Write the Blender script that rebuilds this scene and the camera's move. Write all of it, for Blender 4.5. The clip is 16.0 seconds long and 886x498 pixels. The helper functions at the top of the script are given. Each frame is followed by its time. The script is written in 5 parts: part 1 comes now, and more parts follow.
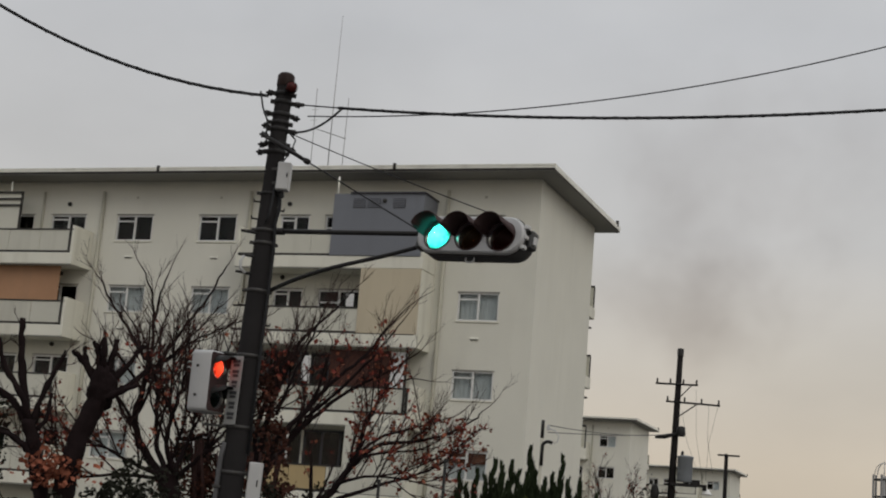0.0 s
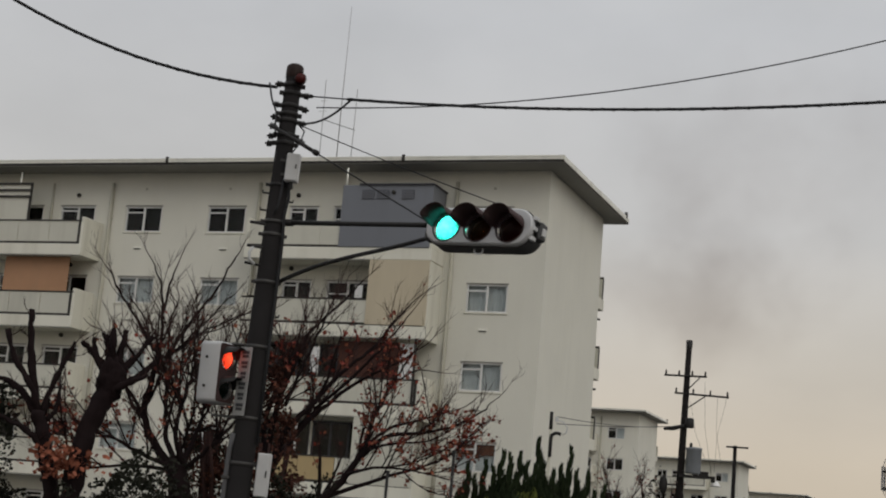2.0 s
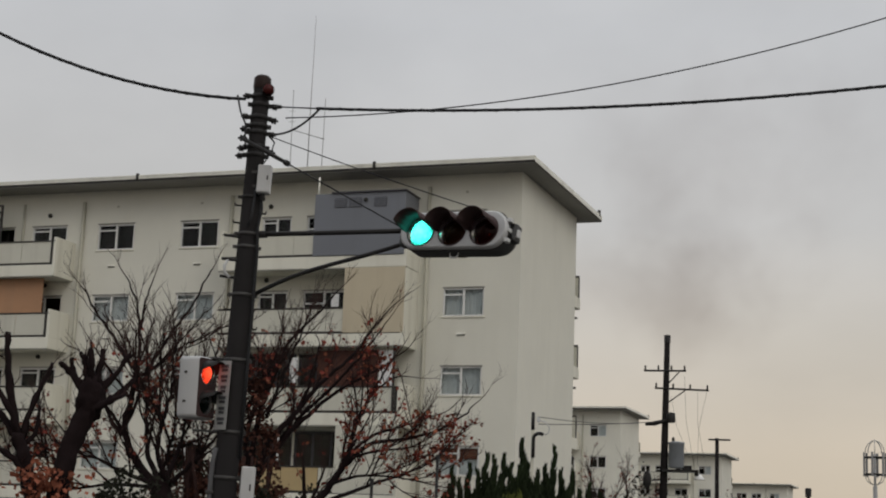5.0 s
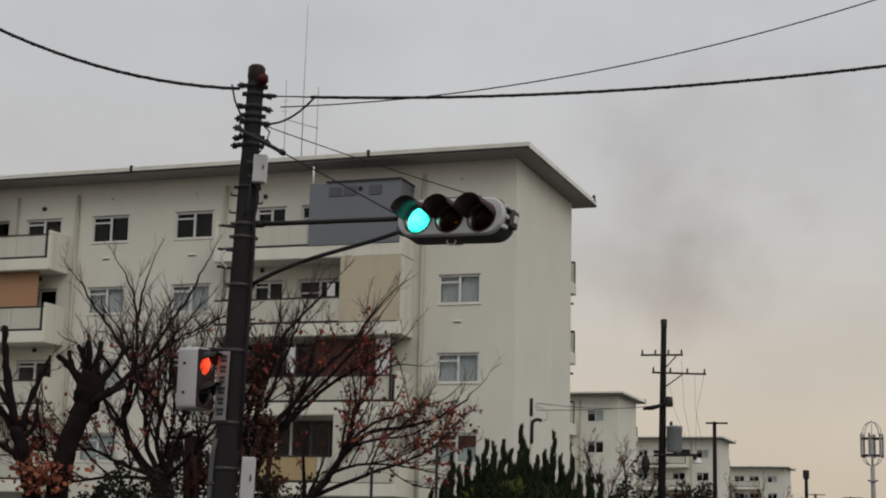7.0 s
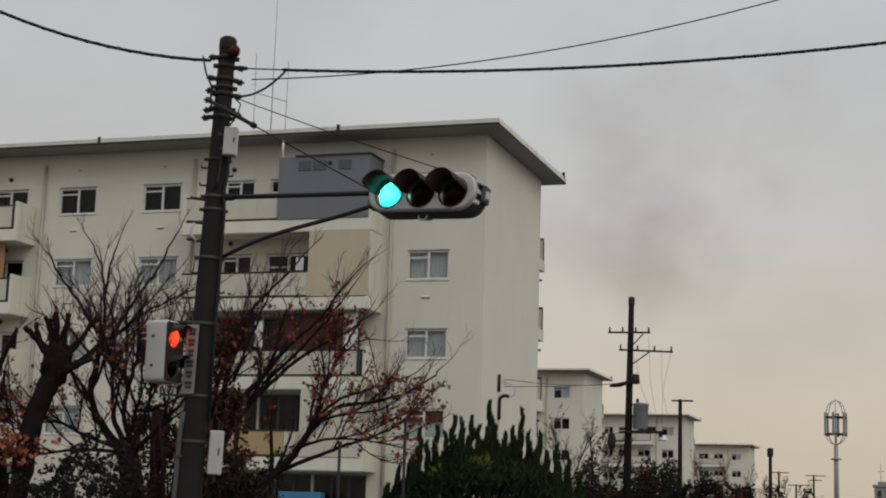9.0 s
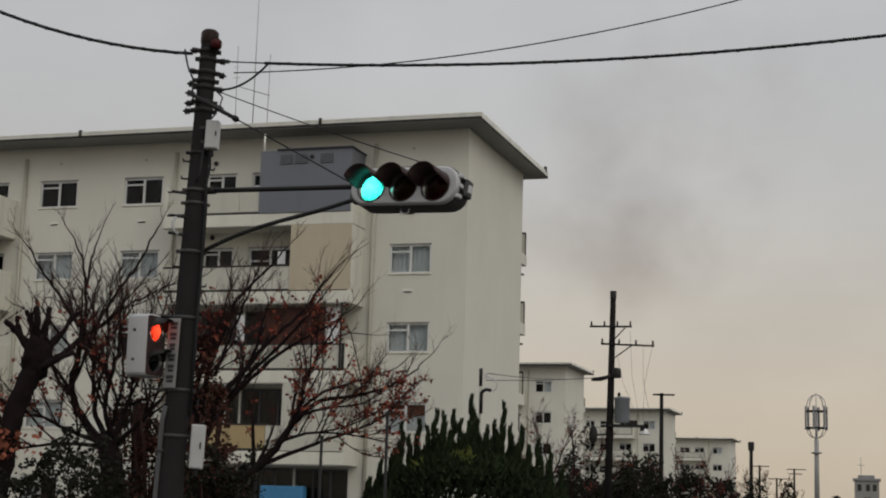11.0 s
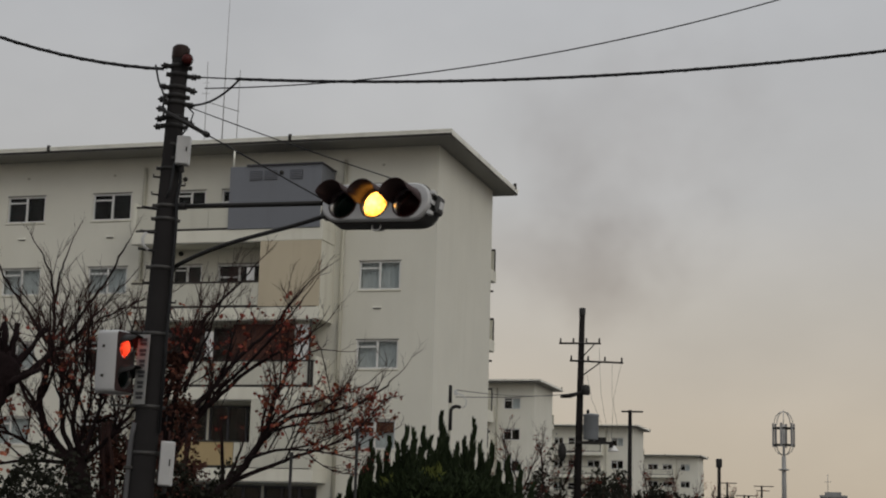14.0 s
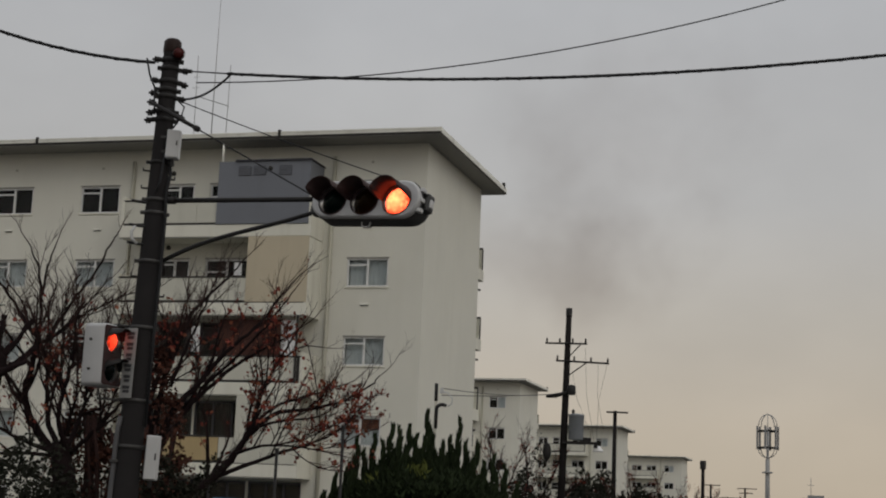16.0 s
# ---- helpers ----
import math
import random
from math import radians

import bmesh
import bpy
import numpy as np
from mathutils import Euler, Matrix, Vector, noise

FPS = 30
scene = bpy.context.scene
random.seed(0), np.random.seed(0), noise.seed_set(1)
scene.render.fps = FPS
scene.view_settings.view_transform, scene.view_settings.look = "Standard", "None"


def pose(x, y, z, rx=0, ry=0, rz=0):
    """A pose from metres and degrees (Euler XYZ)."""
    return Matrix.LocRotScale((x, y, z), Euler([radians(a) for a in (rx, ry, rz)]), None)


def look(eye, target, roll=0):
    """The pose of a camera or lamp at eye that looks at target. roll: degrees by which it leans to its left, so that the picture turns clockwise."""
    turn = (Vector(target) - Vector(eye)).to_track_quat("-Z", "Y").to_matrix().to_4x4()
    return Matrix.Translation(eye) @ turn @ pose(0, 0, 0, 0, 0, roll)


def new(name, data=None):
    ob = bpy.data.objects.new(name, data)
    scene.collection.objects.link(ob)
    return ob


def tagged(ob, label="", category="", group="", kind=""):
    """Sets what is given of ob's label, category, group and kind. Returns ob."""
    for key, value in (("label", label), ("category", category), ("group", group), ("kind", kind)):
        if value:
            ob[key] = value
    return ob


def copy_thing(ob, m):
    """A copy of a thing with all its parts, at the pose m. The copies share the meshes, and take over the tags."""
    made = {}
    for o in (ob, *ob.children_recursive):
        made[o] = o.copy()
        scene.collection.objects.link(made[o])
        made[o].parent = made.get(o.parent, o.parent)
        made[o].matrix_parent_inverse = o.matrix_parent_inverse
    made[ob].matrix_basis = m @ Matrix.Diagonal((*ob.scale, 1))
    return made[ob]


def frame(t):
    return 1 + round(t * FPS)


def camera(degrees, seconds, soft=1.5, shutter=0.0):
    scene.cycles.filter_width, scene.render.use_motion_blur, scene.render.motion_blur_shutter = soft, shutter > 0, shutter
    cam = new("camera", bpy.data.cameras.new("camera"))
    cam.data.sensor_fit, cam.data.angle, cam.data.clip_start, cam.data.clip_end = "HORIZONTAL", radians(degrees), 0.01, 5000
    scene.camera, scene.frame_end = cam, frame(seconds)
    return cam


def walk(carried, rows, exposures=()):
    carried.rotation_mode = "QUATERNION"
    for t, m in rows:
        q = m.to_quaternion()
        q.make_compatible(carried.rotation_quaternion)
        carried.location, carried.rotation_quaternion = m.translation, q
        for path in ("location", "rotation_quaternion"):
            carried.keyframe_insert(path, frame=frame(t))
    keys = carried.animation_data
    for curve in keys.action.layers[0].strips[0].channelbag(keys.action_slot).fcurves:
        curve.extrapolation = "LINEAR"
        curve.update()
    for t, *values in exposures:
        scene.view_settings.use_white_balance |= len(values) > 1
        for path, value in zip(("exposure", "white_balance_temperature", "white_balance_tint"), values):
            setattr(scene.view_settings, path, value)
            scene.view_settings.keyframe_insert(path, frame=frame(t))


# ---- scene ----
# ---------------------------------------------------------------- camera
cam = camera(31.7, 16.0, soft=2.0)

# seconds, eye x, eye y, heading (to the right), pitch, lean; the camera is hand-held at 1.6 m
PATH = [
    (0, 0, 0, -20.375, 11.241, 4.719),
    (0.5, 0, 0, -19.915, 10.985, 4.743),
    (1, 0, 0, -19.84, 11.091, 4.594),
    (1.5, 0, 0, -20.663, 11.275, 4.657),
    (2, 0, 0, -20.675, 10.901, 4.822),
    (2.5, 0, 0, -20.644, 10.467, 4.349),
    (3, 0, 0, -21.05, 11.507, 3.934),
    (3.5, 0, 0, -20.625, 11.48, 3.587),
    (4, 0, 0, -18.905, 11.225, 2.836),
    (4.5, 0, 0, -19.168, 10.943, 2.524),
    (4.7, -0.004, 0.003, -19.489, 11.155, 2.492),
    (6.8, -0.05, 0.03, -20.028, 10.335, 1.379),
    (7, -0.054, 0.033, -19.51, 10.693, 1.363),
    (7.5, -0.065, 0.041, -18.943, 10.328, 1.83),
    (8, -0.075, 0.047, -19.309, 10.753, 1.739),
    (8.5, -0.085, 0.055, -17.965, 10.156, 1.668),
    (9, -0.096, 0.061, -18.296, 9.836, 1.744),
    (9.2, -0.096, 0.062, -17.874, 9.672, 1.491),
    (11.3, -0.103, 0.069, -17.503, 9.636, 1.773),
    (11.5, -0.103, 0.068, -17.015, 10.336, 1.599),
    (12, -0.108, 0.068, -16.891, 9.96, 2.147),
    (12.5, -0.114, 0.067, -17.01, 10.157, 2.194),
    (13, -0.119, 0.067, -16.863, 10.208, 2.113),
    (13.5, -0.123, 0.067, -16.015, 10.157, 1.757),
    (14, -0.129, 0.066, -16.469, 10.279, 1.641),
    (14.5, -0.134, 0.065, -16.237, 9.975, 1.955),
    (15, -0.139, 0.065, -16.644, 10.017, 2.416),
    (15.5, -0.144, 0.064, -16.431, 10.683, 2.337),
    (16, -0.149, 0.063, -15.995, 10.227, 2.426),
]
EYE_Z = 1.6


def eye_pose(x, y, heading, pitch, lean):
    h, p = radians(heading), radians(pitch)
    eye = Vector((x, y, EYE_Z))
    return look(eye, eye + Vector((math.sin(h) * math.cos(p), math.cos(h) * math.cos(p), math.sin(p))), lean)


walk(cam, [(r[0], eye_pose(*r[1:])) for r in PATH], [(0, 0.02), (2, 0.03), (4.5, 0.06), (9, 0.03), (12, -0.08), (14.5, -0.17), (16, -0.23)])

# ---------------------------------------------------------------- light: a dull overcast evening
world = bpy.data.worlds.new("sky")
scene.world = world
world.use_nodes = True
SUN_AZ, SUN_EL = radians(128), radians(36)


def make_sky():
    nt = world.node_tree
    nt.nodes.clear()
    N, L = nt.nodes.new, nt.links.new
    out, bg = N("ShaderNodeOutputWorld"), N("ShaderNodeBackground")
    bg.inputs["Strength"].default_value = 1.0
    tc = N("ShaderNodeTexCoord")
    sky = N("ShaderNodeTexSky")
    sky.sky_type, sky.sun_disc = "NISHITA", False
    sky.sun_elevation, sky.sun_rotation = SUN_EL, SUN_AZ
    dim = N("ShaderNodeVectorMath"); dim.operation = "SCALE"
    dim.inputs["Scale"].default_value = 0.07
    L(sky.outputs[0], dim.inputs[0])
    sep = N("ShaderNodeSeparateXYZ")
    L(tc.outputs["Generated"], sep.inputs[0])
    # cloud deck: dim and warm low down, grey further up, brightest overhead
    ramp = N("ShaderNodeValToRGB")
    e = ramp.color_ramp.elements
    e[0].position, e[0].color = 0.0, (0.56, 0.47, 0.36, 1)
    e[1].position, e[1].color = 1.0, (1.05, 1.07, 1.09, 1)
    for pos, c in ((0.07, (0.62, 0.535, 0.43)), (0.14, (0.585, 0.54, 0.475)), (0.21, (0.555, 0.545, 0.53)), (0.33, (0.545, 0.55, 0.56)), (0.6, (0.68, 0.69, 0.70))):
        k = e.new(pos)
        k.color = (*c, 1)
    L(sep.outputs["Z"], ramp.inputs[0])
    # soft cloud mottling
    mp = N("ShaderNodeMapping")
    mp.inputs["Scale"].default_value = (5, 5, 9)
    L(tc.outputs["Generated"], mp.inputs[0])
    noi = N("ShaderNodeTexNoise")
    noi.inputs["Scale"].default_value, noi.inputs["Detail"].default_value = 1.1, 5
    L(mp.outputs[0], noi.inputs["Vector"])
    mr = N("ShaderNodeMapRange")
    mr.inputs["From Min"].default_value, mr.inputs["From Max"].default_value = 0.3, 0.7
    mr.inputs["To Min"].default_value, mr.inputs["To Max"].default_value = 0.93, 1.06
    L(noi.outputs["Fac"], mr.inputs["Value"])
    mul = N("ShaderNodeVectorMath"); mul.operation = "SCALE"
    L(ramp.outputs[0], mul.inputs[0])
    L(mr.outputs[0], mul.inputs["Scale"])
    # smoke hanging in the distance: two soft, broken smudges
    for az, el, wide, high, depth in ((-11.4, 9.6, 0.075, 0.045, 0.22), (-9.2, 14.5, 0.09, 0.08, 0.15), (-10.4, 8.3, 0.045, 0.03, 0.12), (-10.0, 12.0, 0.07, 0.05, 0.12)):
        c = Vector((math.sin(radians(az)) * math.cos(radians(el)), math.cos(radians(az)) * math.cos(radians(el)), math.sin(radians(el))))
        off = N("ShaderNodeVectorMath"); off.operation = "SUBTRACT"
        off.inputs[1].default_value = c
        L(tc.outputs["Generated"], off.inputs[0])
        sc = N("ShaderNodeVectorMath"); sc.operation = "MULTIPLY"
        sc.inputs[1].default_value = (1 / wide, 1 / wide, 1 / high)
        L(off.outputs[0], sc.inputs[0])
        ln = N("ShaderNodeVectorMath"); ln.operation = "LENGTH"
        L(sc.outputs[0], ln.inputs[0])
        nz = N("ShaderNodeTexNoise")
        nz.inputs["Scale"].default_value, nz.inputs["Detail"].default_value = 17, 3
        L(tc.outputs["Generated"], nz.inputs["Vector"])
        wob = N("ShaderNodeMath"); wob.operation = "MULTIPLY_ADD"
        wob.inputs[1].default_value = 1.5
        L(nz.outputs["Fac"], wob.inputs[0])
        L(ln.outputs["Value"], wob.inputs[2])
        fall = N("ShaderNodeMapRange"); fall.interpolation_type = "SMOOTHERSTEP"
        fall.inputs["From Min"].default_value, fall.inputs["From Max"].default_value = 0.55, 2.0
        L(wob.outputs[0], fall.inputs["Value"])
        veil = N("ShaderNodeMix"); veil.data_type = "RGBA"
        veil.inputs["A"].default_value, veil.inputs["B"].default_value = (1 - depth * 0.9, 1 - depth, 1 - depth * 1.05, 1), (1, 1, 1, 1)
        L(fall.outputs[0], veil.inputs["Factor"])
        nxt = N("ShaderNodeVectorMath"); nxt.operation = "MULTIPLY"
        L(mul.outputs[0], nxt.inputs[0])
        L(veil.outputs["Result"], nxt.inputs[1])
        mul = nxt
    mix = N("ShaderNodeMix"); mix.data_type = "RGBA"
    mix.inputs["Factor"].default_value = 0.93
    L(dim.outputs[0], mix.inputs["A"])
    L(mul.outputs[0], mix.inputs["B"])
    L(mix.outputs["Result"], bg.inputs[0])
    L(bg.outputs[0], out.inputs[0])


make_sky()
sun = new("sun", bpy.data.lights.new("sun", "SUN"))
sun.data.energy, sun.data.angle, sun.data.color = 0.50, radians(35), (1.0, 0.93, 0.80)
sun.matrix_world = look((math.sin(SUN_AZ) * math.cos(SUN_EL) * 50, math.cos(SUN_AZ) * math.cos(SUN_EL) * 50, math.sin(SUN_EL) * 50), (0, 0, 0))

# ---------------------------------------------------------------- materials


def material(name, color, rough=0.7, metal=0.0, vary=0.15, scale=3.0, grain=40.0, bump=0.15, streak=0.0, stain=(0.2, 0.18, 0.15), each=0.0, spec=0.35):
    """Paint, metal, wood or stone: base colour with stains at one scale and grain at another; streak: rain runs down the face; each: spread from piece to piece."""
    m = bpy.data.materials.new(name)
    m.use_nodes = True
    nt = m.node_tree
    N, L = nt.nodes.new, nt.links.new
    b = nt.nodes["Principled BSDF"]
    b.inputs["Metallic"].default_value = metal
    b.inputs["Specular IOR Level"].default_value = spec
    tc = N("ShaderNodeTexCoord")
    big, fine = N("ShaderNodeTexNoise"), N("ShaderNodeTexNoise")
    big.inputs["Scale"].default_value, big.inputs["Detail"].default_value = scale, 6
    fine.inputs["Scale"].default_value, fine.inputs["Detail"].default_value = grain, 4
    for n in (big, fine):
        L(tc.outputs["Object"], n.inputs["Vector"])
    lo = [c * (1 - vary) for c in color]
    hi = [min(1, c * (1 + vary * 0.7)) for c in color]
    mix = N("ShaderNodeMix"); mix.data_type = "RGBA"
    mix.inputs["A"].default_value, mix.inputs["B"].default_value = (*lo, 1), (*hi, 1)
    add = N("ShaderNodeMath"); add.operation = "MULTIPLY_ADD"
    add.inputs[1].default_value, add.inputs[2].default_value = 0.4, 0.3
    L(fine.outputs["Fac"], add.inputs[0])
    mean = N("ShaderNodeMath"); mean.operation = "MULTIPLY"
    add2 = N("ShaderNodeMath"); add2.operation = "MULTIPLY_ADD"
    add2.inputs[1].default_value = 1.6
    add2.inputs[2].default_value = -0.55
    L(big.outputs["Fac"], add2.inputs[0])
    sm = N("ShaderNodeMath"); sm.operation = "ADD"; sm.use_clamp = True
    L(add2.outputs[0], sm.inputs[0])
    L(add.outputs[0], sm.inputs[1])
    L(sm.outputs[0], mix.inputs["Factor"])
    col = mix.outputs["Result"]
    nt.nodes.remove(mean)
    if streak:
        mp = N("ShaderNodeMapping")
        mp.inputs["Scale"].default_value = (1.3, 1.3, 0.13)
        L(tc.outputs["Object"], mp.inputs[0])
        sn = N("ShaderNodeTexNoise")
        sn.inputs["Scale"].default_value, sn.inputs["Detail"].default_value = 1.3, 2.5
        L(mp.outputs[0], sn.inputs["Vector"])
        r = N("ShaderNodeMapRange")
        r.inputs["From Min"].default_value, r.inputs["From Max"].default_value = 0.52, 0.78
        r.inputs["To Max"].default_value = streak
        L(sn.outputs["Fac"], r.inputs["Value"])
        m2 = N("ShaderNodeMix"); m2.data_type = "RGBA"
        m2.inputs["B"].default_value = (*stain, 1)
        L(r.outputs[0], m2.inputs["Factor"])
        L(col, m2.inputs["A"])
        col = m2.outputs["Result"]
    if each:
        oi, geo = N("ShaderNodeObjectInfo"), N("ShaderNodeNewGeometry")
        sm2 = N("ShaderNodeMath"); sm2.operation = "ADD"
        L(oi.outputs["Random"], sm2.inputs[0])
        L(geo.outputs["Random Per Island"], sm2.inputs[1])
        fr = N("ShaderNodeMath"); fr.operation = "FRACT"
        L(sm2.outputs[0], fr.inputs[0])
        r = N("ShaderNodeMapRange")
        r.inputs["To Min"].default_value, r.inputs["To Max"].default_value = 1 - each, 1 + each
        L(fr.outputs[0], r.inputs["Value"])
        sc = N("ShaderNodeVectorMath"); sc.operation = "SCALE"
        L(col, sc.inputs[0])
        L(r.outputs[0], sc.inputs["Scale"])
        col = sc.outputs[0]
    L(col, b.inputs["Base Color"])
    rr = N("ShaderNodeMapRange")
    rr.inputs["To Min"].default_value, rr.inputs["To Max"].default_value = max(0.03, rough - 0.12), min(1, rough + 0.12)
    L(big.outputs["Fac"], rr.inputs["Value"])
    L(rr.outputs[0], b.inputs["Roughness"])
    if bump:
        bp = N("ShaderNodeBump")
        bp.inputs["Strength"].default_value, bp.inputs["Distance"].default_value = bump, 0.01
        L(fine.outputs["Fac"], bp.inputs["Height"])
        L(bp.outputs[0], b.inputs["Normal"])
    return m


def glass(name, tint, rough=0.02, ior=1.5):
    """A clear or tinted pane: see-through, with the gloss of glass."""
    m = bpy.data.materials.new(name)
    m.use_nodes = True
    nt = m.node_tree
    nt.nodes.clear()
    N, L = nt.nodes.new, nt.links.new
    out, mx, tr, gl, fr = N("ShaderNodeOutputMaterial"), N("ShaderNodeMixShader"), N("ShaderNodeBsdfTransparent"), N("ShaderNodeBsdfGlossy"), N("ShaderNodeFresnel")
    tr.inputs[0].default_value = (*tint, 1)
    gl.inputs["Roughness"].default_value = rough
    fr.inputs[0].default_value = ior
    L(fr.outputs[0], mx.inputs[0])
    L(tr.outputs[0], mx.inputs[1])
    L(gl.outputs[0], mx.inputs[2])
    L(mx.outputs[0], out.inputs[0])
    return m


def glowing(name, color, core, rim, radius):
    """A lamp face: brightest in the middle of its reflector, uneven towards the rim."""
    m = bpy.data.materials.new(name)
    m.use_nodes = True
    nt = m.node_tree
    N, L = nt.nodes.new, nt.links.new
    b = nt.nodes["Principled BSDF"]
    b.inputs["Base Color"].default_value = (0.02, 0.02, 0.02, 1)
    b.inputs["Emission Color"].default_value = (*color, 1)
    tc, ln, nz, ad, mr = N("ShaderNodeTexCoord"), N("ShaderNodeVectorMath"), N("ShaderNodeTexNoise"), N("ShaderNodeMath"), N("ShaderNodeMapRange")
    ln.operation = "LENGTH"
    nz.inputs["Scale"].default_value = 22
    ad.operation = "MULTIPLY_ADD"
    ad.inputs[1].default_value = radius * 0.9
    L(tc.outputs["Object"], ln.inputs[0])
    L(tc.outputs["Object"], nz.inputs["Vector"])
    L(nz.outputs["Fac"], ad.inputs[0])
    L(ln.outputs["Value"], ad.inputs[2])
    mr.inputs["From Min"].default_value, mr.inputs["From Max"].default_value = radius * 0.4, radius * 1.45
    mr.inputs["To Min"].default_value, mr.inputs["To Max"].default_value = core, rim
    L(ad.outputs[0], mr.inputs["Value"])
    L(mr.outputs[0], b.inputs["Emission Strength"])
    return m


